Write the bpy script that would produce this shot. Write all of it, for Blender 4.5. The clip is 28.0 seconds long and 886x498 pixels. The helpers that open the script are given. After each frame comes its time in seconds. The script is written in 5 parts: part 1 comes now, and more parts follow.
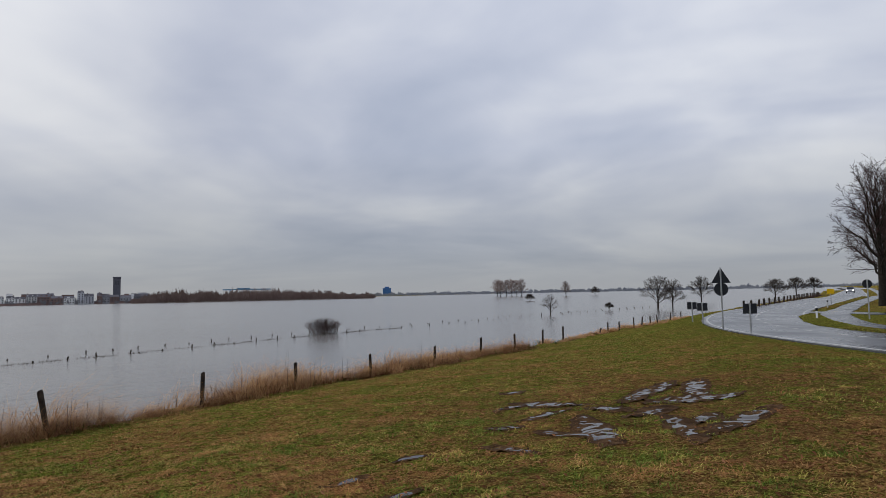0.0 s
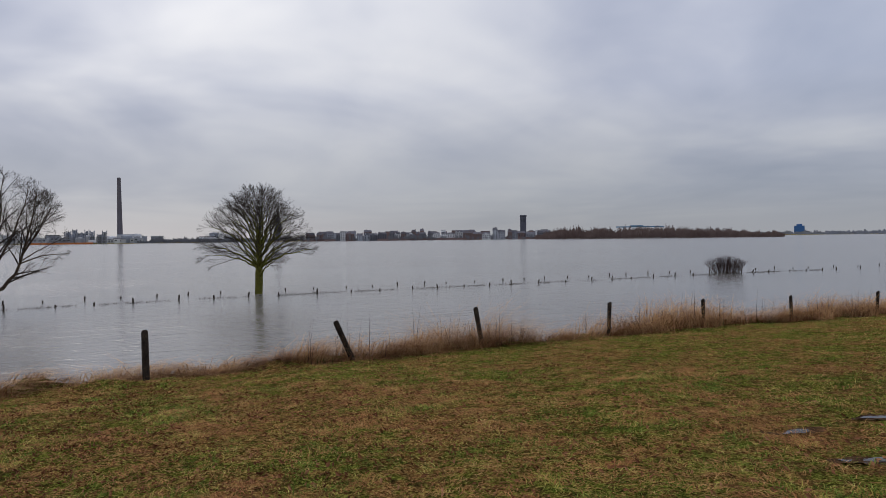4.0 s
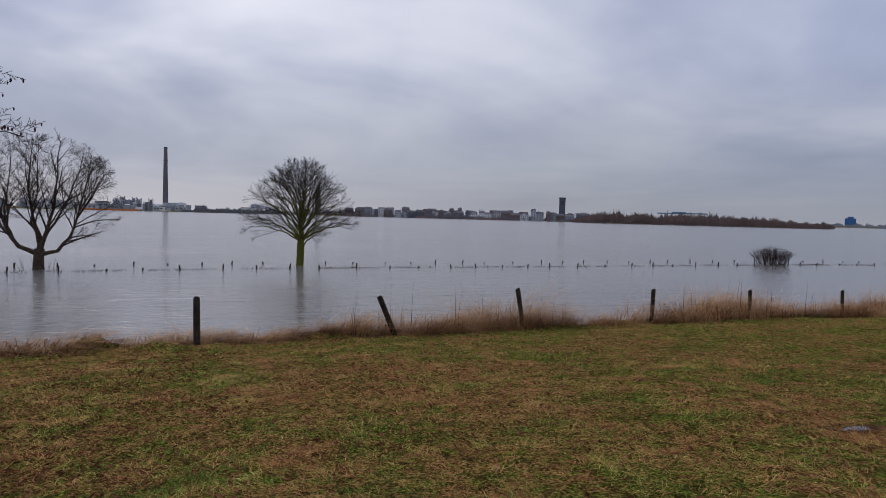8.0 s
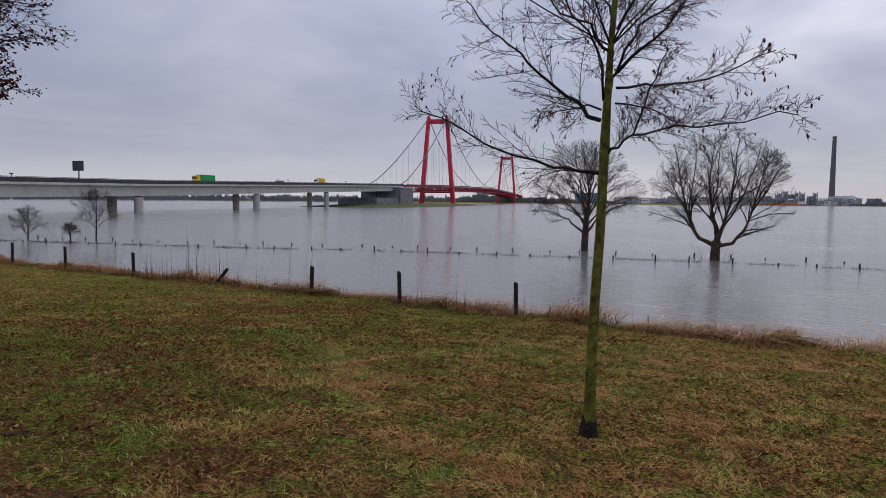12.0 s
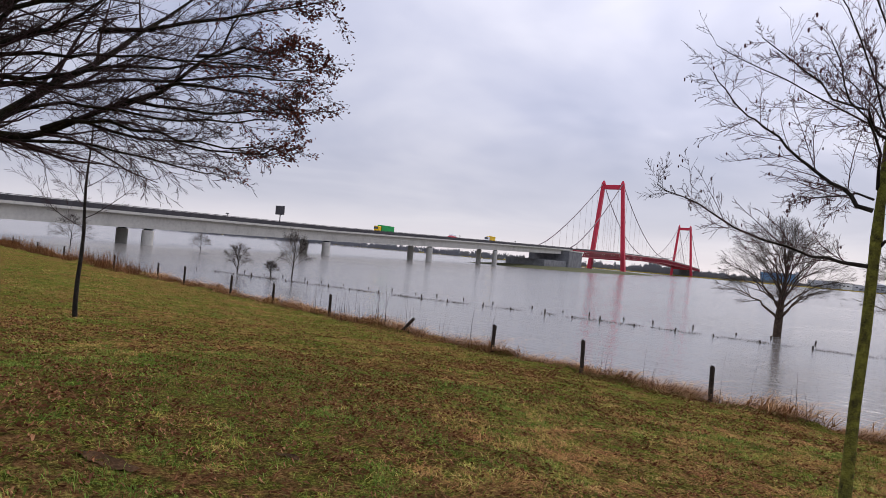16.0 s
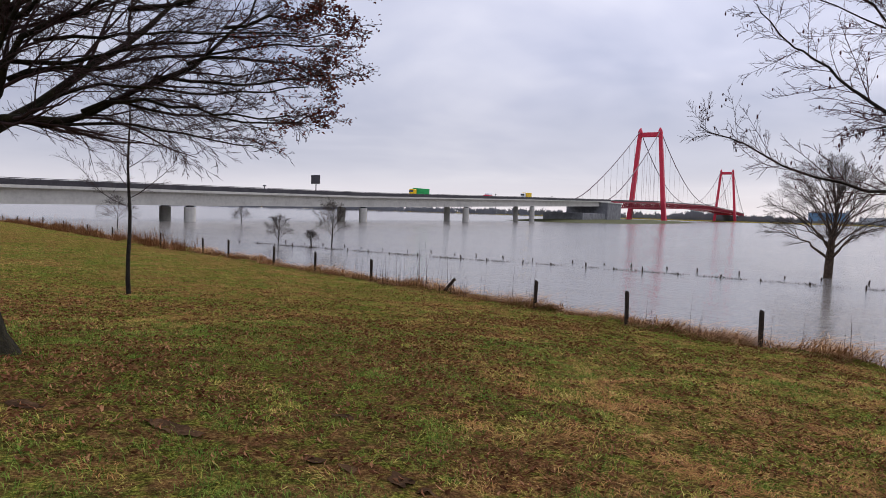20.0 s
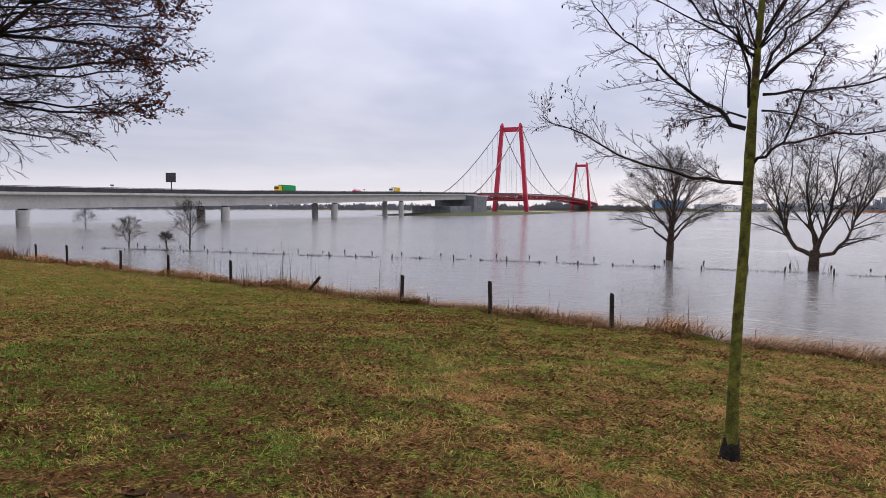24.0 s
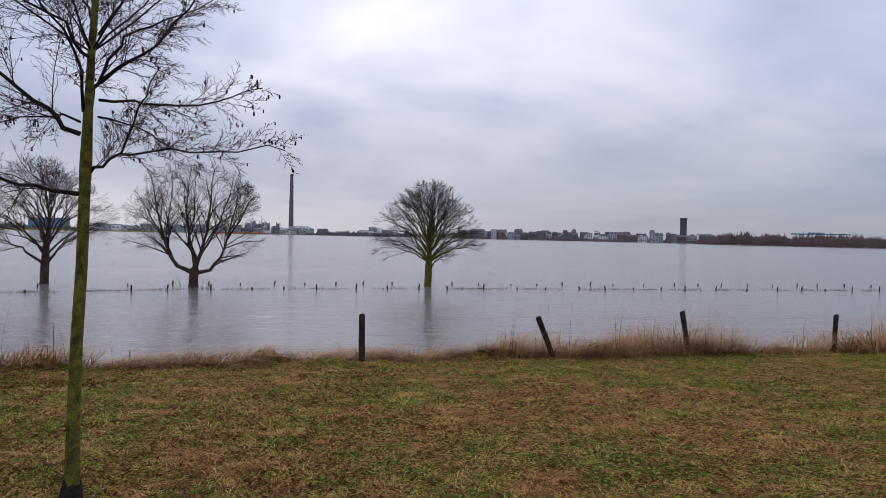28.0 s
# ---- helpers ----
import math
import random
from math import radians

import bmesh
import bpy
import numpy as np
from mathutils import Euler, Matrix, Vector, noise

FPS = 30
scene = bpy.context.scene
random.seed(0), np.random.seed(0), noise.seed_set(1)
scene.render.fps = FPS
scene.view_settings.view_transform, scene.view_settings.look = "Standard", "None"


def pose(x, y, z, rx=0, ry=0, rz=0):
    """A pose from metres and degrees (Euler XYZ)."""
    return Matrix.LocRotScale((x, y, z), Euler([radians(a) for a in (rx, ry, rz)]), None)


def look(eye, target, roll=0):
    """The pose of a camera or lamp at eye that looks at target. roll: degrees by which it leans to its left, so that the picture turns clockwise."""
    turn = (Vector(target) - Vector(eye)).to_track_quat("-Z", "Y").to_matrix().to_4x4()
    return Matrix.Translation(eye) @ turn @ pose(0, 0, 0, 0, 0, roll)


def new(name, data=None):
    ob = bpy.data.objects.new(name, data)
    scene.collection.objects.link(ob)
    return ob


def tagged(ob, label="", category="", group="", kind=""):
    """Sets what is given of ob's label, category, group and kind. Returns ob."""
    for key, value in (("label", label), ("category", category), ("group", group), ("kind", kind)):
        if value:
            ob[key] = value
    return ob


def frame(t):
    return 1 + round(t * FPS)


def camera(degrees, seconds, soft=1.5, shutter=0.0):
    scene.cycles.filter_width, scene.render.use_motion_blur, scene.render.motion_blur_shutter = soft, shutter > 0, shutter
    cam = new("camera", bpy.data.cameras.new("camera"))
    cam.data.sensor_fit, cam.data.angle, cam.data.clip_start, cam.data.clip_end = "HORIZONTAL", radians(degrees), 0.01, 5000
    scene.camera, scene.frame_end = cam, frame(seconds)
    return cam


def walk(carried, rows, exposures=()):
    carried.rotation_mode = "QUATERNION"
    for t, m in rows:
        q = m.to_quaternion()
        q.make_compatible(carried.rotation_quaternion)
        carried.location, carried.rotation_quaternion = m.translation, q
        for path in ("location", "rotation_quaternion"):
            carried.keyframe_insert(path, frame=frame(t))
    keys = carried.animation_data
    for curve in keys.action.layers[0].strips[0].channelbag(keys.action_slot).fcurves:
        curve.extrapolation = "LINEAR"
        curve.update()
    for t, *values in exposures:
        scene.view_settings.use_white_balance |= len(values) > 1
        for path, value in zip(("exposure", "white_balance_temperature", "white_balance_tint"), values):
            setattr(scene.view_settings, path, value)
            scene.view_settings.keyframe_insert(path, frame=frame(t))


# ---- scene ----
cam = camera(69.36, 28.0, soft=0.8)
# seconds, place, yaw to the left of +y, pitch up, roll
PATH = [
    (0, 0.000, -0.000, 4.186, 30.33, 4.02, -1.20),
    (0.5, -0.114, 0.032, 4.142, 36.15, 4.60, -2.12),
    (1, -0.309, 0.146, 4.131, 44.56, 4.87, -1.39),
    (1.5, -0.339, 0.150, 4.120, 48.58, 4.54, -2.11),
    (2, -0.184, 0.014, 4.126, 50.79, 2.97, -1.38),
    (2.5, -0.386, 0.092, 4.107, 55.32, 2.17, -2.93),
    (3, -0.379, 0.026, 4.077, 57.56, -1.09, -3.25),
    (3.5, -0.523, 0.088, 4.038, 60.07, -0.97, -1.83),
    (4, -0.551, 0.028, 4.034, 64.50, -1.02, -0.64),
    (4.5, -0.419, -0.174, 4.041, 65.94, -1.62, -0.09),
    (6.5, -0.548, -0.097, 4.021, 65.82, -3.22, 1.57),
    (7, -0.561, -0.110, 4.026, 66.99, -3.59, 1.57),
    (7.5, -0.566, -0.154, 4.022, 67.82, -3.33, 2.13),
    (8, -0.598, -0.180, 4.035, 67.76, -2.92, 1.47),
    (8.5, -0.633, -0.169, 4.012, 69.14, -2.74, 1.84),
    (9, -0.712, -0.266, 4.002, 76.86, -2.96, 1.53),
    (9.5, -0.827, -0.373, 3.954, 87.52, -2.54, 1.62),
    (10, -0.888, -0.440, 3.932, 95.74, -2.94, 0.96),
    (10.5, -0.997, -0.481, 3.936, 102.95, -3.31, 1.04),
    (11, -1.110, -0.552, 3.928, 109.87, -3.73, 0.38),
    (11.5, -1.114, -0.767, 3.908, 110.32, -3.97, -0.38),
    (12, -1.100, -0.980, 3.926, 122.34, -4.34, 0.45),
    (12.5, -1.066, -1.220, 3.936, 137.18, -4.12, -0.21),
    (13, -0.985, -1.353, 3.930, 139.46, -3.28, 0.26),
    (13.5, -0.826, -1.404, 3.947, 136.33, -2.30, 0.81),
    (15.5, -0.541, -1.364, 3.985, 137.00, 1.03, 4.61),
    (16, -0.532, -1.370, 3.987, 137.21, 0.33, 5.00),
    (16.5, -0.508, -1.372, 3.981, 137.46, -0.50, 4.70),
    (17, -0.489, -1.374, 3.981, 137.71, -1.11, 4.42),
    (17.5, -0.591, -1.409, 3.969, 137.77, -1.61, 3.34),
    (18, -0.484, -1.403, 3.990, 137.46, -1.83, 3.29),
    (18.5, -0.475, -1.428, 4.014, 139.76, -2.09, 2.29),
    (19, -0.503, -1.424, 3.983, 142.29, -2.34, 1.78),
    (19.5, -0.485, -1.387, 3.956, 142.28, -2.69, 1.58),
    (20, -0.519, -1.397, 3.967, 140.34, -3.39, 1.65),
    (20.5, -0.539, -1.426, 3.962, 140.85, -4.27, 1.63),
    (22.5, -0.486, -1.335, 3.976, 139.70, -4.30, -1.89),
    (23, -0.698, -1.421, 3.978, 138.26, -3.89, -1.84),
    (23.5, -0.742, -1.410, 3.975, 134.93, -3.46, -0.65),
    (24, -0.830, -1.424, 3.960, 128.83, -3.64, 0.21),
    (24.5, -0.848, -1.422, 3.962, 124.42, -3.50, 0.31),
    (25, -0.904, -1.379, 3.958, 116.13, -3.63, 0.86),
    (25.5, -0.995, -1.343, 3.965, 110.78, -3.77, -0.01),
    (26, -1.107, -1.304, 3.951, 106.61, -3.94, -0.97),
    (26.5, -1.157, -1.286, 3.936, 104.33, -3.75, 0.67),
    (27, -1.177, -1.270, 3.910, 94.01, -3.89, 2.64),
    (27.5, -1.247, -1.195, 3.896, 81.80, -3.83, 2.48),
    (28, -1.235, -1.161, 3.918, 77.81, -1.18, 1.25),
]
EXPOSURES = ((0.0, 0.02, 6700, 8), (3.0, 0.0, 6650, 9), (7.0, -0.12, 6250, 13), (9.0, -0.08, 6200, 14), (11.0, 0.06, 6250, 15), (12.0, 0.0, 6350, 14), (13.0, 0.52, 6450, 17), (17.0, 0.48, 6650, 15), (22.5, 0.56, 6600, 15), (24.0, 0.58, 6600, 15), (25.0, 0.3, 6450, 16), (26.5, 0.2, 6250, 15), (28.0, 0.2, 6250, 14))
walk(cam, [(t, Matrix.Translation((x, y, z)) @ pose(0, 0, 0, 90 + pitch, 0, yaw) @ pose(0, 0, 0, 0, 0, roll)) for t, x, y, z, yaw, pitch, roll in PATH], EXPOSURES)


import collections

# ---- light: an overcast winter sky, the sun hidden behind cloud over the river ----
SUN_YAW, SUN_UP = 101.0, 36.0
SUN_DIR = Vector((-math.sin(radians(SUN_YAW)) * math.cos(radians(SUN_UP)), math.cos(radians(SUN_YAW)) * math.cos(radians(SUN_UP)), math.sin(radians(SUN_UP))))


class Nodes:
    """Short hand for building node trees."""

    def __init__(self, tree):
        self.t, self.n, self.l = tree, tree.nodes, tree.links

    def add(self, kind, **kw):
        node = self.n.new(kind)
        for key, value in kw.items():
            if key in node.inputs.keys():
                self.put(node.inputs[key], value)
        return node

    def put(self, socket, value):
        if isinstance(value, bpy.types.NodeSocket):
            self.l.new(value, socket)
        elif isinstance(value, bpy.types.Node):
            self.l.new(value.outputs[0], socket)
        else:
            if socket.type == "RGBA" and len(value) == 3:
                value = (*value, 1)
            socket.default_value = value

    def math(self, op, a, b=0.5, c=0.0, clamp=False):
        node = self.n.new("ShaderNodeMath")
        node.operation, node.use_clamp = op, clamp
        for socket, value in zip(node.inputs, (a, b, c)):
            self.put(socket, value)
        return node.outputs[0]

    def vec(self, op, a, b=(0, 0, 0)):
        node = self.n.new("ShaderNodeVectorMath")
        node.operation = op
        self.put(node.inputs[0], a), self.put(node.inputs[1], b)
        return node.outputs["Value"] if op in ("DOT_PRODUCT", "LENGTH", "DISTANCE") else node.outputs[0]

    def mix(self, factor, a, b, blend="MIX"):
        node = self.n.new("ShaderNodeMix")
        node.data_type, node.blend_type = "RGBA", blend
        self.put(node.inputs[0], factor), self.put(node.inputs[6], a), self.put(node.inputs[7], b)
        return node.outputs[2]

    def noise(self, vector, scale, detail=3.0, rough=0.55, distort=0.0):
        node = self.n.new("ShaderNodeTexNoise")
        if vector is not None:
            self.put(node.inputs["Vector"], vector)
        for key, value in (("Scale", scale), ("Detail", detail), ("Roughness", rough), ("Distortion", distort)):
            node.inputs[key].default_value = value
        return node.outputs["Fac"]

    def ramp(self, factor, *stops):
        node = self.n.new("ShaderNodeValToRGB")
        self.put(node.inputs[0], factor)
        el = node.color_ramp.elements
        while len(el) < len(stops):
            el.new(0.5)
        for e, (at, colour) in zip(el, stops):
            e.position, e.color = at, (*colour, 1) if len(colour) == 3 else colour
        return node.outputs[0]

    def span(self, value, a, b, c=0.0, d=1.0):
        node = self.n.new("ShaderNodeMapRange")
        for socket, v in zip(node.inputs, (value, a, b, c, d)):
            self.put(socket, v)
        return node.outputs[0]


def make_world():
    world = bpy.data.worlds.new("overcast_sky")
    world.use_nodes = True
    scene.world = world
    k = Nodes(world.node_tree)
    k.n.clear()
    way = k.add("ShaderNodeTexCoord").outputs["Generated"]
    parts = k.add("ShaderNodeSeparateXYZ", Vector=way)
    z = k.math("MAXIMUM", parts.outputs[2], 0.0)
    sky = k.n.new("ShaderNodeTexSky")
    sky.sky_type, sky.sun_disc = "NISHITA", False
    sky.sun_elevation, sky.sun_rotation = radians(SUN_UP), radians(-SUN_YAW)
    # cloud deck: the view ray meets a level sheet
    over = k.math("ADD", z, 0.10)
    flat = k.add("ShaderNodeCombineXYZ", X=k.math("DIVIDE", parts.outputs[0], over), Y=k.math("DIVIDE", parts.outputs[1], over), Z=0.0)
    big = k.noise(flat, 0.33, 4, 0.55, 0.6)
    lofty = k.math("ADD", z, 0.3)
    round_ = k.add("ShaderNodeCombineXYZ", X=k.math("DIVIDE", parts.outputs[0], lofty), Y=k.math("DIVIDE", parts.outputs[1], lofty), Z=0.4)
    small = k.noise(round_, 2.3, 4, 0.5, 0.3)
    mass = k.math("ADD", k.math("MULTIPLY", big, 0.78), k.math("MULTIPLY", small, 0.22))
    cloud = k.ramp(mass, (0.36, (0.32, 0.365, 0.49)), (0.47, (0.44, 0.475, 0.59)), (0.56, (0.58, 0.605, 0.69)), (0.68, (0.76, 0.77, 0.81)))
    # thinner cloud where the sun stands, and a paler rim over the horizon
    near = k.math("MAXIMUM", k.vec("DOT_PRODUCT", way, tuple(SUN_DIR)), 0.0)
    glow = k.math("MULTIPLY", k.math("POWER", near, 10.0), k.span(mass, 0.4, 0.62, 0.05, 0.34))
    lit = k.mix(1.0, cloud, k.mix(glow, (1, 1, 1), (2.0, 1.95, 1.85)), "MULTIPLY")
    lit = k.mix(1.0, lit, k.mix(k.span(z, 0.10, 0.5), (0.9, 0.9, 0.9), (1.22, 1.22, 1.22)), "MULTIPLY")
    south = k.span(k.vec("DOT_PRODUCT", way, (-0.643, -0.766, 0.0)), 0.15, 0.9)
    far_south = k.span(k.vec("DOT_PRODUCT", way, (-0.259, -0.966, 0.0)), 0.7, 1.0)
    lit = k.mix(1.0, lit, k.mix(far_south, (1, 1, 1), (0.74, 0.76, 0.8)), "MULTIPLY")
    north = k.span(k.vec("DOT_PRODUCT", way, (-0.17, 0.985, 0.0)), 0.72, 0.97)
    lit = k.mix(1.0, lit, k.mix(north, (1, 1, 1), (1.2, 1.2, 1.18)), "MULTIPLY")
    veil = k.span(z, 0.0, 0.22, 0.85, 0.0)
    lit = k.mix(veil, lit, k.mix(south, (0.265, 0.29, 0.335), (0.47, 0.485, 0.54)))
    rim = k.math("POWER", k.span(z, 0.0, 0.075, 1.0, 0.0), 1.5)
    lit = k.mix(k.math("MULTIPLY", rim, 0.75), lit, k.mix(south, (0.36, 0.375, 0.41), (0.66, 0.64, 0.66)))
    thin = k.vec("SCALE", sky.outputs[0])
    thin.node.inputs["Scale"].default_value = 0.08
    back = k.add("ShaderNodeBackground", Color=k.mix(0.94, thin, lit), Strength=1.0)
    k.l.new(back.outputs[0], k.add("ShaderNodeOutputWorld").inputs[0])


make_world()
sun = new("sun", bpy.data.lights.new("sun", "SUN"))
sun.data.energy, sun.data.angle, sun.data.color = 0.9, radians(25), (1.0, 0.96, 0.9)
sun.matrix_world = look(SUN_DIR * 100, (0, 0, 0))


# ---- materials ----
def surface(name, colours, scale=4.0, rough=0.8, bump=0.0, bump_scale=40.0, metal=0.0, random_value=0.0, spec=0.12):
    """Colour varied between the given colours at two scales, with fine relief."""
    m = bpy.data.materials.new(name)
    m.use_nodes = True
    k = Nodes(m.node_tree)
    b = k.n["Principled BSDF"]
    where = k.add("ShaderNodeTexCoord").outputs["Object"]
    a = k.math("ADD", k.math("MULTIPLY", k.noise(where, scale, 4), 0.6), k.math("MULTIPLY", k.noise(where, scale * 7, 3), 0.4))
    n = len(colours)
    base = k.ramp(a, *[(0.32 + 0.36 * i / max(1, n - 1), c) for i, c in enumerate(colours)])
    if random_value:
        tone = k.span(k.add("ShaderNodeObjectInfo").outputs["Random"], 0, 1, 1 - random_value, 1 + random_value)
        grey = k.add("ShaderNodeCombineColor")
        for s in grey.inputs:
            k.put(s, tone)
        base = k.mix(1.0, base, grey.outputs[0], "MULTIPLY")
    k.put(b.inputs["Base Color"], base)
    k.put(b.inputs["Roughness"], k.span(k.noise(where, scale * 3), 0.3, 0.7, max(0.02, rough - 0.12), min(1, rough + 0.1)))
    b.inputs["Metallic"].default_value, b.inputs["Specular IOR Level"].default_value = metal, spec
    if bump:
        bp = k.add("ShaderNodeBump", Strength=bump, Distance=0.02, Height=k.noise(where, bump_scale, 4))
        k.put(b.inputs["Normal"], bp.outputs[0])
    return m


BARK = surface("wet_bark", [(0.010, 0.008, 0.007), (0.026, 0.021, 0.017), (0.05, 0.042, 0.032)], 6, 0.85, 0.8, 30)
MOSSY = surface("mossy_bark", [(0.022, 0.019, 0.012), (0.085, 0.08, 0.02), (0.165, 0.162, 0.03), (0.23, 0.225, 0.042)], 13, 0.9, 0.9, 40)
TWIG = surface("twig_bark", [(0.030, 0.017, 0.016), (0.062, 0.036, 0.034)], 8, 0.85)
BROWN_BARK = surface("brown_bark", [(0.03, 0.022, 0.016), (0.075, 0.052, 0.036), (0.14, 0.10, 0.07)], 6, 0.85, 0.8, 30)
ALDER_TWIG = surface("alder_twig_bark", [(0.05, 0.024, 0.026), (0.105, 0.055, 0.055)], 8, 0.85)
TWIG_GREY = surface("grey_twig_bark", [(0.035, 0.028, 0.024), (0.075, 0.06, 0.05)], 8, 0.85)
LEAF = surface("dead_leaf", [(0.06, 0.014, 0.010), (0.12, 0.028, 0.018), (0.17, 0.055, 0.03)], 3, 0.8)
PALE_LEAF = surface("pale_dead_leaf", [(0.12, 0.075, 0.05), (0.22, 0.15, 0.10)], 3, 0.8)
CONE = surface("alder_cone", [(0.045, 0.016, 0.018), (0.10, 0.038, 0.038)], 30, 0.85)
OAK_BARK = surface("oak_bark", [(0.008, 0.007, 0.005), (0.018, 0.015, 0.009), (0.042, 0.036, 0.016)], 7, 0.9, 1.0, 22)
POST = surface("weathered_post", [(0.012, 0.010, 0.009), (0.035, 0.027, 0.021), (0.07, 0.055, 0.04)], 9, 0.85, 0.6, 50, random_value=0.3)
REED = surface("dry_reed", [(0.14, 0.062, 0.027), (0.40, 0.21, 0.088), (0.66, 0.43, 0.20)], 5, 0.85)
RUST_REED = surface("rust_reed", [(0.06, 0.024, 0.012), (0.23, 0.105, 0.045), (0.43, 0.235, 0.10)], 4, 0.85)
GREEN_WEED = surface("bank_weed_green", [(0.02, 0.035, 0.008), (0.06, 0.085, 0.018), (0.12, 0.14, 0.03)], 3, 0.8)
CONCRETE = surface("concrete", [(0.44, 0.42, 0.38), (0.55, 0.53, 0.48), (0.62, 0.6, 0.54)], 0.25, 0.85, 0.3, 6)
STONE = surface("grey_masonry", [(0.13, 0.13, 0.14), (0.21, 0.21, 0.22), (0.3, 0.3, 0.3)], 0.35, 0.85, 0.3, 5)
# red paint with the pinkish veil of distant haze added to its colour
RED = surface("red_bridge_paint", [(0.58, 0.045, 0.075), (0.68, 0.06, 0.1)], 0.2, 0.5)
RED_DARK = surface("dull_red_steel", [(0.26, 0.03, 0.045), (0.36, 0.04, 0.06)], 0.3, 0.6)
CABLE = surface("steel_cable", [(0.16, 0.13, 0.14), (0.24, 0.19, 0.2)], 1, 0.6)
RAIL = surface("grey_railing", [(0.045, 0.042, 0.048), (0.085, 0.08, 0.085)], 0.4, 0.6)
ASPHALT = surface("wet_asphalt", [(0.07, 0.072, 0.078), (0.085, 0.088, 0.095), (0.105, 0.108, 0.115)], 0.12, 0.3, 0.0, 90, spec=0.5)
PAINT = surface("road_paint", [(0.4, 0.4, 0.39), (0.55, 0.55, 0.53)], 2, 0.5)
GALV = surface("galvanised_steel", [(0.33, 0.34, 0.35), (0.45, 0.46, 0.47)], 5, 0.45, metal=0.6)
SIGN_BACK = surface("sign_back", [(0.022, 0.024, 0.028), (0.04, 0.043, 0.05)], 4, 0.6)
WHITE = surface("white_paint", [(0.68, 0.69, 0.70), (0.8, 0.8, 0.8)], 0.3, 0.6, random_value=0.25)
# BRICK, GREY_WALL, ROOF and TOWER include distance haze as a paler colour
BRICK = surface("brown_brick", [(0.17, 0.115, 0.105), (0.27, 0.185, 0.165)], 0.4, 0.85, random_value=0.3)
GREY_WALL = surface("grey_render", [(0.28, 0.29, 0.32), (0.4, 0.41, 0.44)], 0.3, 0.8, random_value=0.3)
PALE = surface("pale_cladding", [(0.34, 0.36, 0.4), (0.5, 0.51, 0.54)], 0.2, 0.7, random_value=0.35)
SLATE = surface("slate_grey_brick", [(0.15, 0.15, 0.17), (0.22, 0.21, 0.23)], 0.4, 0.85, random_value=0.3)
ROOF = surface("dark_roof", [(0.11, 0.11, 0.13), (0.17, 0.16, 0.17)], 0.5, 0.8, random_value=0.3)
TOWER = surface("dark_brick_tower", [(0.085, 0.09, 0.115), (0.125, 0.125, 0.15)], 0.2, 0.85)
GLASS = surface("window_glass", [(0.03, 0.035, 0.045), (0.07, 0.08, 0.095)], 0.5, 0.15, spec=0.6)
# blues of far buildings, paled in the colour to suggest haze
BLUE = surface("blue_steel", [(0.05, 0.14, 0.34), (0.07, 0.18, 0.42)], 0.2, 0.5)
BLUE_PALE = surface("pale_blue_steel", [(0.12, 0.25, 0.42), (0.18, 0.32, 0.5)], 0.2, 0.5)
ORANGE = surface("orange_barge", [(0.5, 0.16, 0.05), (0.62, 0.22, 0.08)], 0.2, 0.6)
GREEN = surface("green_truck_paint", [(0.01, 0.28, 0.07), (0.02, 0.36, 0.1)], 0.6, 0.4)
YELLOW = surface("yellow_truck_paint", [(0.75, 0.45, 0.015), (0.85, 0.55, 0.02)], 0.6, 0.4)
RUBBER = surface("rubber", [(0.012, 0.012, 0.012), (0.025, 0.025, 0.025)], 5, 0.8)
# willow brown, lightened in its colour for the haze of distance
WOODS = surface("bare_willow_wood", [(0.15, 0.105, 0.09), (0.23, 0.165, 0.145), (0.31, 0.235, 0.205)], 0.03, 0.95, random_value=0.2)
# two blue-greys: the air's haze over far trees is mixed into the colour
FAR_WOODS = surface("haze_grey_trees", [(0.15, 0.155, 0.17), (0.22, 0.225, 0.24)], 0.02, 0.95)
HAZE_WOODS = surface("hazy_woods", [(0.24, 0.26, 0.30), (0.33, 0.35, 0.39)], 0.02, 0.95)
PIPES = surface("grey_plant_steel", [(0.25, 0.27, 0.31), (0.4, 0.42, 0.46)], 0.1, 0.6, random_value=0.35)
STACK = surface("chimney_concrete", [(0.13, 0.12, 0.135), (0.19, 0.175, 0.19)], 0.05, 0.85)
ISLET = surface("bank_grass_green", [(0.045, 0.05, 0.02), (0.085, 0.09, 0.035), (0.12, 0.115, 0.055)], 0.3, 0.95, 0.6, 2)
MUD = surface("wet_mud", [(0.022, 0.013, 0.008), (0.065, 0.036, 0.019), (0.15, 0.085, 0.042)], 5, 0.85, 1.0, 18, spec=0.02)


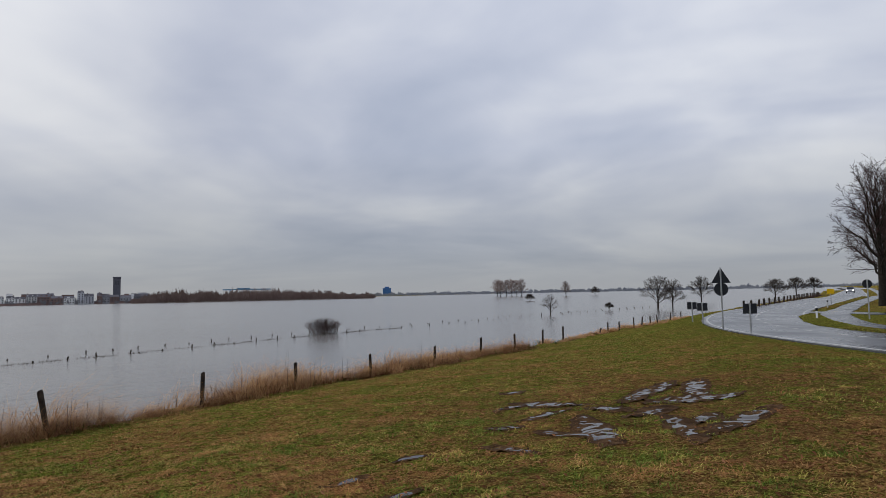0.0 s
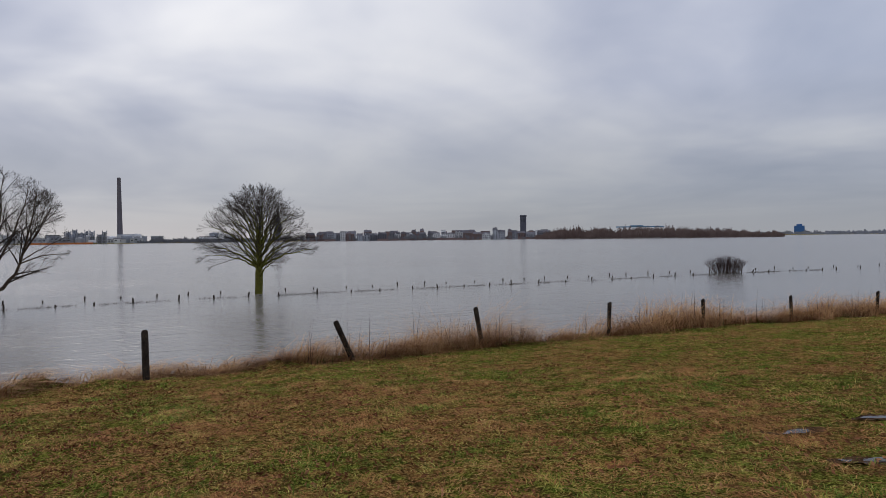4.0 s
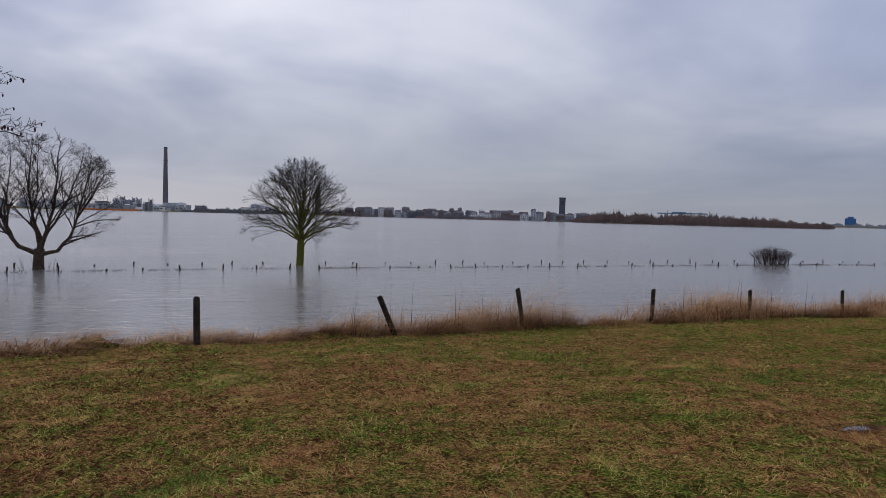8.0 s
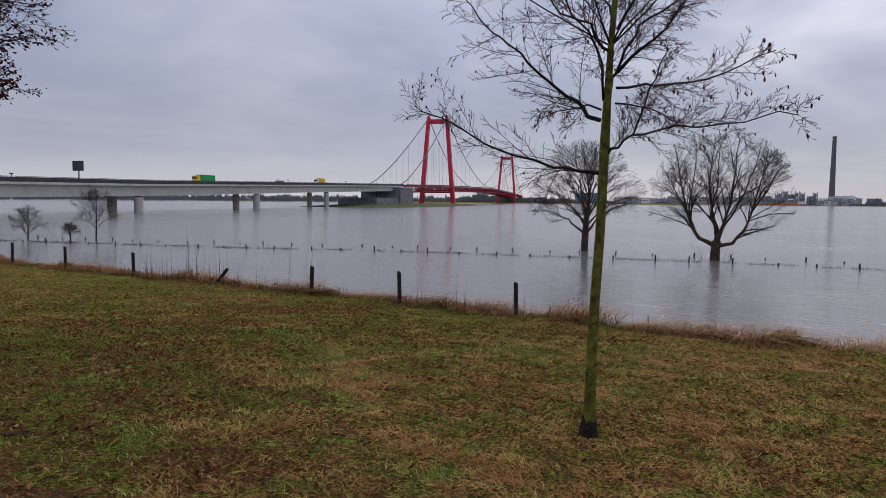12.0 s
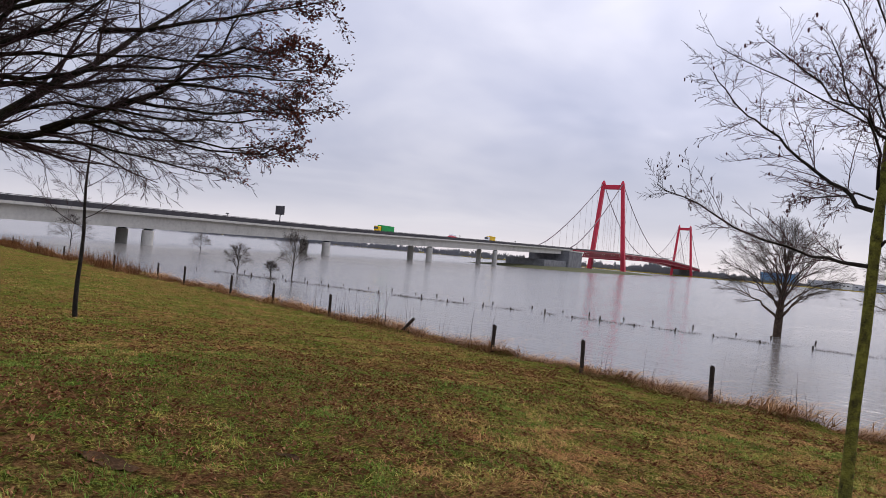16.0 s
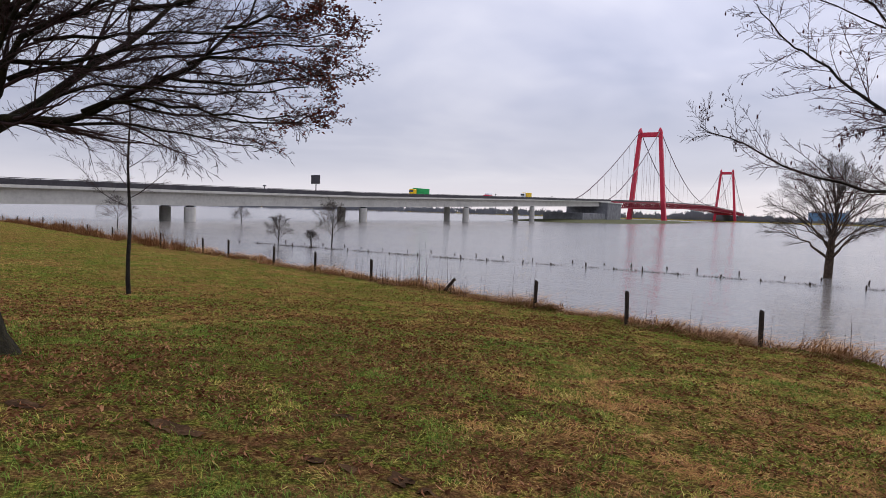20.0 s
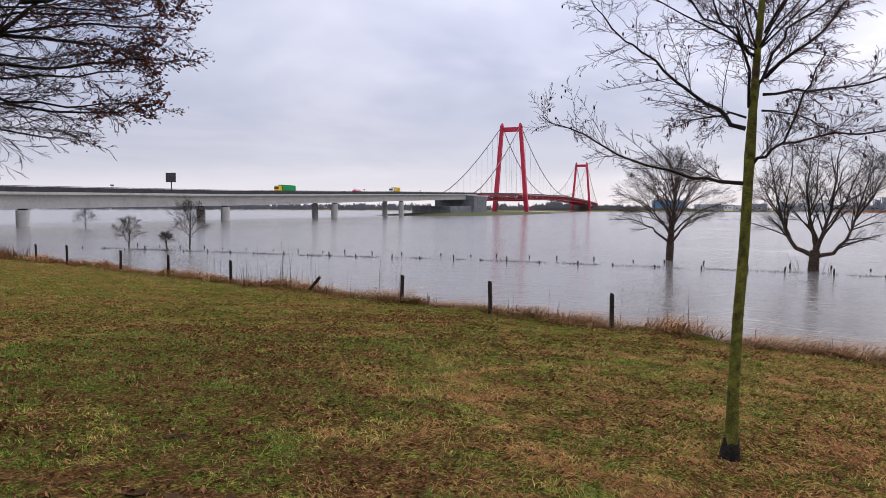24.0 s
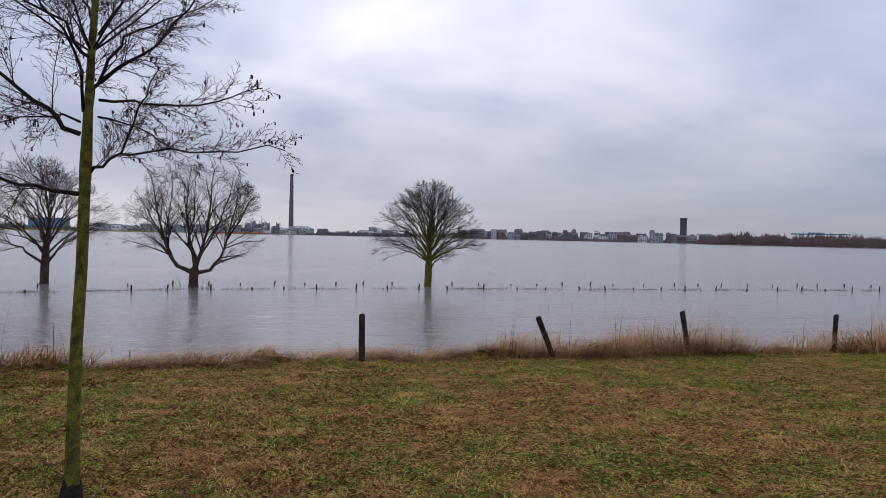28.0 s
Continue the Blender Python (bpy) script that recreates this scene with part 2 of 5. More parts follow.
def ground_material():
    """Wet thatch between the tufts, its gaps coloured dark for soil and shade: soil, dead straw and moss, clumped at a
    hand's width.
    """
    m = bpy.data.materials.new("winter_turf")
    m.use_nodes = True
    k = Nodes(m.node_tree)
    b = k.n["Principled BSDF"]
    where = k.add("ShaderNodeNewGeometry").outputs["Position"]
    patch, mid, fine = k.noise(where, 0.45, 4, 0.6, 0.4), k.noise(where, 5.0, 5, 0.7, 0.6), k.noise(where, 34, 4, 0.75)
    green = k.ramp(fine, (0.36, (0.0277, 0.0315, 0.0066)), (0.5, (0.149, 0.17, 0.0264)), (0.66, (0.494, 0.5, 0.0907)))
    straw = k.ramp(fine, (0.36, (0.0436, 0.0203, 0.00825)), (0.5, (0.296, 0.151, 0.0462)), (0.66, (0.75, 0.535, 0.181)))
    verge = k.span(k.vec("DISTANCE", where, (-1.5, 40.0, 2.4)), 7.0, 20.0, 0.25, 1.0)
    grass = k.mix(k.math("MULTIPLY", verge, k.span(k.math("ADD", k.math("MULTIPLY", patch, 0.4), k.math("MULTIPLY", mid, 0.6)), 0.46, 0.55)), green, straw)
    # dark soil flecks whose colour also stands for shade between the tufts
    gap = k.ramp(k.noise(where, 8.5, 5, 0.75, 0.5), (0.46, (0, 0, 0)), (0.58, (1, 1, 1)))
    colour = k.mix(k.math("MULTIPLY", gap, 0.7), grass, (0.035, 0.021, 0.011))
    litter = k.span(k.vec("DISTANCE", where, (-3.0, -6.5, 2.2)), 2.0, 8.0, 0.8, 0.0)
    trodden = k.span(k.vec("DISTANCE", where, (-1.0, 10.5, 2.4)), 2.5, 8.0, 1.0, 0.0)
    bare = k.math("MULTIPLY", k.math("MAXIMUM", litter, k.math("MULTIPLY", trodden, 0.8)), k.span(k.noise(where, 5.0, 5, 0.7, 0.4), 0.42, 0.58, 0.15, 0.8))
    earth = k.ramp(k.noise(where, 24, 4, 0.7), (0.35, (0.0436, 0.0222, 0.0132)), (0.52, (0.149, 0.0739, 0.0363)), (0.66, (0.377, 0.203, 0.0907)))
    colour = k.mix(bare, colour, earth)
    k.put(b.inputs["Base Color"], colour)
    b.inputs["Roughness"].default_value, b.inputs["Specular IOR Level"].default_value = 0.95, 0.0
    bp = k.add("ShaderNodeBump", Strength=1.0, Distance=0.1, Height=k.math("ADD", mid, k.math("MULTIPLY", fine, 0.7)))
    k.put(b.inputs["Normal"], bp.outputs[0])
    return m


def water_material(name, tint, rough, ripple):
    m = bpy.data.materials.new(name)
    m.use_nodes = True
    k = Nodes(m.node_tree)
    b = k.n["Principled BSDF"]
    where = k.add("ShaderNodeNewGeometry").outputs["Position"]
    b.inputs["Base Color"].default_value = (*tint, 1)
    b.inputs["Roughness"].default_value, b.inputs["IOR"].default_value, b.inputs["Specular IOR Level"].default_value = rough, 1.33, 0.5
    if ripple:
        lie = k.n.new("ShaderNodeMapping")
        k.put(lie.inputs[0], where)
        lie.inputs["Scale"].default_value = (1.6, 0.42, 1)
        lie.inputs["Rotation"].default_value = (0, 0, radians(12))
        waves = k.math("ADD", k.noise(lie, 2.6, 3, 0.5, 0.3), k.math("MULTIPLY", k.noise(lie, 0.45, 2, 0.5), 1.6))
        calm = k.span(k.noise(where, 0.035, 3), 0.4, 0.62, 0.35, 1.0)
        bp = k.add("ShaderNodeBump", Strength=ripple, Distance=0.066, Height=k.math("MULTIPLY", waves, calm))
        k.put(b.inputs["Normal"], bp.outputs[0])
    return m


TURF = ground_material()
WATER = water_material("flood_water", (0.20, 0.185, 0.17), 0.16, 1.0)
PUDDLE = water_material("puddle_water", (0.06, 0.05, 0.045), 0.03, 0.0)


# ---- mesh helpers ----
def mesh_object(name, verts, faces, material, parent=None, label="", smooth=False):
    me = bpy.data.meshes.new(name)
    me.from_pydata([tuple(v) for v in verts], [], faces)
    me.materials.append(material)
    if smooth:
        me.shade_smooth()
    ob = new(name, me)
    if parent:
        ob.parent = parent
    if label:
        ob["label"] = label
    return ob


def part(name, bm, material, parent=None, label="", smooth=False):
    me = bpy.data.meshes.new(name)
    bm.normal_update()
    bm.to_mesh(me)
    bm.free()
    me.materials.append(material)
    if smooth:
        me.shade_smooth()
    ob = new(name, me)
    if parent:
        ob.parent = parent
    if label:
        ob["label"] = label
    return ob


def thing(name, label, category, at=(0, 0, 0), turn=0.0, group="", kind=""):
    e = new(name)
    e.empty_display_size = 0.2
    e.matrix_basis = pose(*at, 0, 0, turn)
    return tagged(e, label, category, group, kind)


def box(bm, x0, y0, z0, x1, y1, z1, bevel=0.0, m=None):
    made = bmesh.ops.create_cube(bm, size=1.0, matrix=(m or Matrix()) @ Matrix.Translation(((x0 + x1) / 2, (y0 + y1) / 2, (z0 + z1) / 2)) @ Matrix.Diagonal((abs(x1 - x0), abs(y1 - y0), abs(z1 - z0), 1)))
    if bevel:
        edges = list({e for v in made["verts"] for e in v.link_edges})
        bmesh.ops.bevel(bm, geom=edges, offset=bevel, segments=1, affect="EDGES")
    return bm


def boxed(*a, **kw):
    return box(bmesh.new(), *a, **kw)


def rod(bm, a, b, r0, r1=None, sides=8):
    a, b = Vector(a), Vector(b)
    m = Matrix.Translation((a + b) / 2) @ (b - a).to_track_quat("Z", "Y").to_matrix().to_4x4()
    bmesh.ops.create_cone(bm, cap_ends=True, segments=sides, radius1=r0, radius2=r0 if r1 is None else r1, depth=(b - a).length, matrix=m)
    return bm


def rodded(*a, **kw):
    return rod(bmesh.new(), *a, **kw)


class Tubes:
    """Tapered tubes along polylines, gathered into one mesh."""

    def __init__(self):
        self.v, self.f = [], []

    def line(self, points, radii, sides):
        rings = []
        ref = Vector((0.31, 0.17, 0.93))
        for i, p in enumerate(points):
            d = (points[min(i + 1, len(points) - 1)] - points[max(i - 1, 0)]).normalized()
            a = d.cross(ref)
            if a.length < 0.05:
                a = d.cross(Vector((1, 0, 0)))
            a.normalize()
            b = d.cross(a)
            start = len(self.v)
            r = radii[i]
            for s in range(sides):
                ang = 2 * math.pi * s / sides
                self.v.append(p + a * (r * math.cos(ang)) + b * (r * math.sin(ang)))
            rings.append(start)
        for s0, s1 in zip(rings, rings[1:]):
            for s in range(sides):
                n = (s + 1) % sides
                self.f.append((s0 + s, s0 + n, s1 + n, s1 + s))

    def spike(self, p, q, r):
        """A thin twig that ends in a point."""
        d = q - p
        a = d.orthogonal().normalized() * r
        b = d.normalized().cross(a)
        n = len(self.v)
        self.v += [p + a, p - a * 0.5 + b * 0.87, p - a * 0.5 - b * 0.87, q]
        self.f += [(n, n + 1, n + 3), (n + 1, n + 2, n + 3), (n + 2, n, n + 3)]

    def made(self, name, material, parent, label=""):
        return mesh_object(name, self.v, self.f, material, parent, label, smooth=True)


def bend(rng, start, way, length, steps, wander, lift):
    """A wandering polyline from start."""
    pts, d, p = [start.copy()], way.normalized(), start.copy()
    for _ in range(steps):
        d = (d + Vector((rng.gauss(0, wander), rng.gauss(0, wander), rng.gauss(0, wander) + lift))).normalized()
        p = p + d * (length / steps)
        pts.append(p.copy())
    return pts


def taper(r0, r1, n, power=1.0):
    return [r0 + (r1 - r0) * (i / (n - 1)) ** power for i in range(n)]


def side_way(rng, d, spread):
    """A direction that leaves d by about spread degrees, at a random side."""
    a = d.orthogonal().normalized()
    a.rotate(Matrix.Rotation(rng.uniform(0, 2 * math.pi), 3, d))
    s = radians(spread)
    return (d * math.cos(s) + a * math.sin(s)).normalized()


def branch_out(rng, tubes, tips, pts, r0, length, level, counts, spread, shrink, lift, wander, min_r=0.004, first=0.25):
    """Side shoots along a limb, down to twigs. tips gathers the ends."""
    if level >= len(counts):
        return
    last = level == len(counts) - 1
    for i in range(counts[level]):
        f = first + (1 - first) * (i + rng.random()) / counts[level]
        at = f * (len(pts) - 1)
        j = min(int(at), len(pts) - 2)
        p = pts[j].lerp(pts[j + 1], at - j)
        d = (pts[j + 1] - pts[j]).normalized()
        size = length * shrink * (1.25 - 0.7 * f) * rng.uniform(0.7, 1.25)
        r = max(min_r, r0 * (1 - 0.8 * f) * 0.42)
        way = side_way(rng, d, rng.uniform(spread * 0.65, spread * 1.3))
        if last:
            end = p + way * size
            tubes.spike(p, end, min_r)
            tips.append((end, way, level))
            continue
        kid = bend(rng, p, way, size, 4 if level < 2 else 2, wander, lift)
        tubes.line(kid, taper(r, max(min_r * 0.6, r * 0.25), len(kid)), 3 if r < 0.012 else 5)
        tips.append((kid[-1], (kid[-1] - kid[-2]).normalized(), level))
        branch_out(rng, tubes, tips, kid, r, size, level + 1, counts, spread, shrink, lift, wander, min_r, 0.12)


# ---- the lie of the land ----
SHORE_Y = (-400, -220, -101, -91, -73, -58, -40, -23, -12, 0, 9, 17, 24, 36, 50, 60, 72, 130, 260, 600)
FENCE_X = (10, 0, -9.5, -11, -11.8, -12.8, -14, -15, -15.6, -15.8, -16, -15.8, -14.9, -14.3, -14, -13.1, -12.8, -10, -2, 60)
ROAD = ((30, 1500), (20, 600), (6.0, 170), (1.0, 105), (-1.2, 79), (-3.0, 61), (-3.6, 51), (-3.3, 42), (-2.2, 35), (-0.6, 30.2), (1.7, 25.7), (4.6, 21), (8, 15), (11.5, 4), (13, -25), (16, -130))
ROAD_HALF = 2.9


def smooth_line(points, n):
    """Points spaced along a smooth curve through the given ones."""
    p = [Vector((*q, 0)) for q in points]
    p = [p[0] * 2 - p[1]] + p + [p[-1] * 2 - p[-2]]
    out = []
    for i in range(1, len(p) - 2):
        for s in range(n):
            t = s / n
            a, b, c, d = p[i - 1 : i + 3]
            out.append(0.5 * ((2 * b) + (c - a) * t + (2 * a - 5 * b + 4 * c - d) * t * t + (3 * b - a - 3 * c + d) * t**3))
    return out + [p[-2]]


ROAD_LINE = smooth_line(ROAD, 8)
ROAD_XY = np.array([(p.x, p.y) for p in ROAD_LINE])


def to_road(x, y):
    """Distance to the road's middle line."""
    a, b = ROAD_XY[:-1], ROAD_XY[1:]
    d = b - a
    t = np.clip(((x - a[:, 0]) * d[:, 0] + (y - a[:, 1]) * d[:, 1]) / (d**2).sum(1), 0, 1)
    return float(np.hypot(a[:, 0] + t * d[:, 0] - x, a[:, 1] + t * d[:, 1] - y).min())


def fence_x(y):
    return float(np.interp(y, SHORE_Y, FENCE_X))


def ease(v, a, b):
    t = min(1.0, max(0.0, (v - a) / (b - a)))
    return t * t * (3 - 2 * t)


def ground_z(x, y, rough=True):
    """Height of the ground; the flood stands at 0."""
    inland = x - fence_x(y)
    wob = noise.noise((x * 0.8, y * 0.8, 0)) * 0.5 + noise.noise((x * 0.25, y * 0.25, 4)) * 0.3 if rough else 0
    lip = inland + 0.55 + wob
    if lip < 0:
        z = 0.98 - 1.6 * ease(-lip, 0, 1.7) - 1.1 * ease(-lip, 1.5, 12)
    else:
        z = 0.98 + float(np.interp(y, (-60, -18, -8, 10), (0.05, 0.072, 0.097, 0.1))) * max(0.0, inland + 0.3)
        z += 0.34 * max(0.0, noise.noise((x * 1.3, y * 0.75, 17))) * (1 - ease(lip, 0.5, 1.3)) if rough else 0
        z -= 0.09 * math.exp(-((x + 6.5) ** 2 + (y + 2.9) ** 2) / 6)
        z = z if z < 2.58 else 2.58 + 0.9 * (1 - math.exp(-(z - 2.58) / 0.9)) * 0.6
    if x < -640:
        z = max(z, -1.7 + 3.2 * ease(-x - 0.2 * y, 980, 1100))
    d = to_road(x, y) if (y > 8 and -14 < x < 60) or (3 < x < 30 and y > -140) else 99
    if d < 9 and lip > 0:
        z += (2.36 - z) * (1 - ease(d, ROAD_HALF + 0.5, ROAD_HALF + 4.5))
    if y > 22 and x > -0.5 and lip > 0:
        z += (2.36 - z) * ease(y, 22, 29) * ease(x, -0.5, 1.5)
    if rough and lip > -0.5 and d > ROAD_HALF + 0.6:
        z += 0.03 * noise.noise((x * 1.7, y * 1.7, 2)) + 0.05 * noise.noise((x * 0.5, y * 0.5, 7)) + 0.022 * noise.noise((x * 4.1, y * 4.1, 12))
    return z


def sheet(name, xs, ys, height, material):
    nx, ny = len(xs), len(ys)
    verts = [(x, y, height(x, y)) for y in ys for x in xs]
    faces = [(j * nx + i, j * nx + i + 1, (j + 1) * nx + i + 1, (j + 1) * nx + i) for j in range(ny - 1) for i in range(nx - 1)]
    return mesh_object(name, verts, faces, material, smooth=True)


def graded(*spans):
    out = []
    for a, b, step in spans:
        n = max(1, round((b - a) / step))
        out += [a + (b - a) * i / n for i in range(n)]
    return out + [spans[-1][1]]


land_x = graded((-4600, -700, 300), (-700, -60, 60), (-60, -22, 4), (-22, -14, 0.22), (-14, 2, 0.2), (2, 8, 0.5), (8, 40, 2), (40, 400, 60), (400, 4600, 600))
land_y = graded((-4600, -400, 500), (-400, -120, 25), (-120, -45, 4), (-45, -16, 0.4), (-16, 20, 0.2), (20, 45, 0.4), (45, 120, 1.5), (120, 400, 20), (400, 4600, 500))
ground = sheet("ground", land_x, land_y, ground_z, TURF)
tagged(ground, "sloping dike meadow of short winter grass", "grass", kind="structure")
LAND_X, LAND_Y = np.array(land_x), np.array(land_y)
LAND_Z = np.zeros(len(land_x) * len(land_y) * 3)
ground.data.vertices.foreach_get("co", LAND_Z)
LAND_Z = LAND_Z.reshape(len(land_y), len(land_x), 3)[:, :, 2]


def ground_at(x, y):
    """Heights of the ground sheet under many points at once."""
    i = np.clip(np.searchsorted(LAND_X, x) - 1, 0, len(LAND_X) - 2)
    j = np.clip(np.searchsorted(LAND_Y, y) - 1, 0, len(LAND_Y) - 2)
    u, v = (x - LAND_X[i]) / (LAND_X[i + 1] - LAND_X[i]), (y - LAND_Y[j]) / (LAND_Y[j + 1] - LAND_Y[j])
    return (LAND_Z[j, i] * (1 - u) + LAND_Z[j, i + 1] * u) * (1 - v) + (LAND_Z[j + 1, i] * (1 - u) + LAND_Z[j + 1, i + 1] * u) * v


tagged(sheet("water", graded((-4600, 60, 400)), graded((-4600, 4600, 400)), lambda x, y: 0.0, WATER), "calm grey flood water over the river meadows", "water", kind="structure")

# ---- road, cycle path, markings ----


def ribbon(name, line, half_a, half_b, z, material, first=0, last=None, lift=0.0):
    verts, faces = [], []
    line = line[first:last]
    for i, p in enumerate(line):
        d = (line[min(i + 1, len(line) - 1)] - line[max(i - 1, 0)]).normalized()
        n = Vector((-d.y, d.x, 0))
        for h, dz in ((half_a, -0.25), (half_a, 0), (half_b, 0), (half_b, -0.25)):
            q = p + n * h
            verts.append((q.x, q.y, (z if z is not None else ground_z(q.x, q.y, False)) + lift + dz))
    for i in range(len(line) - 1):
        a, b = i * 4, i * 4 + 4
        faces += [(a + j, a + j + 1, b + j + 1, b + j) for j in range(3)]
    faces += [(0, 3, 2, 1), tuple(len(verts) - 4 + j for j in range(4))]
    return mesh_object(name, verts, faces, material)


road = tagged(ribbon("road", ROAD_LINE, -ROAD_HALF, ROAD_HALF, 2.41, ASPHALT), "wet grey asphalt road curving along the dike", "road", kind="structure")


def edge_line(side):
    ob = ribbon("edge_line", ROAD_LINE, side * 2.62 - 0.06, side * 2.62 + 0.06, 2.416, PAINT, 8, -6)
    ob.parent = road


edge_line(-1), edge_line(1)

# ---- fences ----
rng = random.Random(11)


def fence_post(name, at, height, radius, lean=(0, 0), label="weathered dark wooden fence post on the grassy bank", group="posts of the bank fence", sides=8):
    """A rough split post, set a little into the ground."""
    bm = bmesh.new()
    rings = []
    top = height * rng.uniform(0.98, 1.02)
    for z in (-0.25, 0.02, top * 0.5, top - 0.03, top):
        ring = []
        for s in range(sides):
            a = 2 * math.pi * s / sides
            r = radius * (1 + 0.18 * noise.noise((at[0] + math.cos(a), at[1] + math.sin(a), z * 1.5))) * (0.8 if z == top else 1)
            ring.append(bm.verts.new((r * math.cos(a), r * math.sin(a), z + (0.03 * math.cos(a) if z == top else 0))))
        rings.append(ring)
    for a, b in zip(rings, rings[1:]):
        for s in range(sides):
            bm.faces.new((a[s], a[(s + 1) % sides], b[(s + 1) % sides], b[s]))
    bm.faces.new(rings[-1])
    ob = part(name, bm, POST)
    ob.matrix_basis = pose(*at, lean[0], lean[1], 0)
    return tagged(ob, label, "post", group)


# y along the bank, height, lean about x and y in degrees
BANK = ((71.25, 0.8, 0, 0), (66.2, 0.8, 14, 8), (61.2, 0.85, 12, -4), (58.8, 0.85, 4, 0), (56.5, 0.7, -4, 5), (54.5, 0.8, 2, 0), (51.1, 0.72, 2, 0), (48.4, 0.75, 0, 0), (46.3, 0.62, -48, 0), (39.1, 0.98, 0, 0), (35.8, 0.92, 3, 3), (32.2, 0.92, 2, 0), (28.5, 0.9, -3, 0), (24.4, 0.9, 3, 4),
        (20.4, 0.88, 4, 0), (16.7, 0.93, 2, 0), (12.85, 1.0, 0, 3), (8.53, 1.06, 9, -3), (4.8, 1.08, 24, 4), (0.15, 1.06, 1, 0), (-7.98, 0.88, 0, 1))
BANK_SOUTH = ((-11.57, 0.92, 1, 0), (-14.78, 0.85, -2, 0), (-18.9, 0.8, -52, 8), (-23.35, 0.93, -6, 3), (-27.6, 0.92, -11, 6), (-31.5, 0.92, -3, 0), (-36.7, 0.98, 0, 0), (-40.2, 0.93, 3, 0), (-47.2, 0.92, -8, 0), (-57.6, 0.95, 0, 0), (-64.5, 0.9, 2, 2), (-72.6, 1.0, 0, 0), (-82.3, 0.95, -3, 0), (-89.9, 0.9, 0, 0), (-95, 0.9, 2, 0), (-101.5, 0.85, 2, 0))
for y, h, lx, ly in BANK + BANK_SOUTH:
    x = fence_x(y) + 0.05
    fence_post("fence_post", (x, y, ground_z(x, y)), h, 0.07 if -1 < y < 10 else 0.058, (lx, ly))


def wire(points, r=0.006):
    t = Tubes()
    t.line([Vector(p) for p in points], [r] * len(points), 3)
    return t


for (y0, h0, *_), (y1, h1, *_) in zip(BANK[9:], BANK[10:-1]):
    e = thing("fence_wire", "thin rusty wire strung between the bank posts", "wire", group="wires of the bank fence")
    for f in (0.55, 0.9):
        ends = [Vector((fence_x(y), y, ground_z(fence_x(y), y) + f * h)) for y, h in ((y0, h0), (y1, h1))]
        middle = ends[0].lerp(ends[1], 0.5) - Vector((0, 0, 0.03))
        wire([ends[0], middle, ends[1]], 0.0016).made("strand", RAIL, e)


# two drowned fences out in the flood
def drowned_x(y, row):
    near = np.interp(y, (-70, -51.4, -41, -34, -26, -18, -8.7, 4, 29, 61, 93, 133, 165), (-27, -32.6, -35.8, -39.1, -41.6, -43.6, -46, -47.2, -47.1, -47.1, -42.8, -38.5, -32))
    return float(near) - (0 if row == 0 else 4.3)


for row in (0, 1):
    y = -68.0 + row
    while y < 160:
        x = drowned_x(y, row)
        fence_post("drowned_fence_post", (x + rng.uniform(-0.2, 0.2), y, 0), rng.choice((0.12, 0.2, 0.26, 0.3)) * (0.9 if row else 1.2), 0.055, (rng.gauss(0, 7), rng.gauss(0, 5)), "dark fence post drowned up to its head in flood water", "posts of the drowned fences", 5)
        y += rng.uniform(2.0, 3.0) if y < 70 else 3.8


def strands(name, label, spots, material, seed, height, lean, count, width):
    """Loose dry stalks in tufts: thin bent strips, one mesh."""
    r = random.Random(seed)
    verts, faces = [], []
    for x, y, z, size in spots:
        wind = 1.45 + 1.7 * noise.noise((y * 0.55, x * 0.3, 31)) + r.gauss(0, 0.3) + (math.pi if r.random() < 0.15 else 0)
        for _ in range(count):
            px_, py_ = x + r.gauss(0, 0.22 * size), y + r.gauss(0, 0.3 * size)
            h = height * size * r.uniform(0.35, 1.15)
            a = wind + r.gauss(0, 0.6)
            k = lean * r.uniform(0.55, 1.3) if lean > 1 else lean * r.uniform(0.2, 1.4)
            w = width * r.uniform(0.6, 1.3)
            dx, dy = math.cos(a), math.sin(a)
            s = len(verts)
            for f in (0, 0.5, 1.0):
                ox, oz = k * h * f * f, h * f * (1 - 0.35 * k * f)
                ww = w * (1 - 0.85 * f)
                verts.append((px_ + dx * ox - dy * ww, py_ + dy * ox + dx * ww, z + oz - 0.03))
                verts.append((px_ + dx * ox + dy * ww, py_ + dy * ox - dx * ww, z + oz - 0.03))
            faces += [(s, s + 1, s + 3, s + 2), (s + 2, s + 3, s + 5, s + 4)]
    return tagged(mesh_object(name, verts, faces, material), label, "dry grass", kind="stuff")


def bank_spots(r, y0, y1, step, size0, size1, floor=0.35, x0=-0.6, x1=0.35):
    out, y = [], y0
    while y < y1:
        x = fence_x(y) + r.uniform(x0, x1)
        clump = 0.8 + 0.55 * noise.noise((y * 0.75, 0.5, 21)) + 0.6 * noise.noise((y * 2.2, x, 5))
        if clump > floor:
            out.append((x, y, max(0.0, ground_z(x, y)), r.uniform(size0, size1) * clump))
        y += step * r.uniform(0.5, 1.5)
    return out


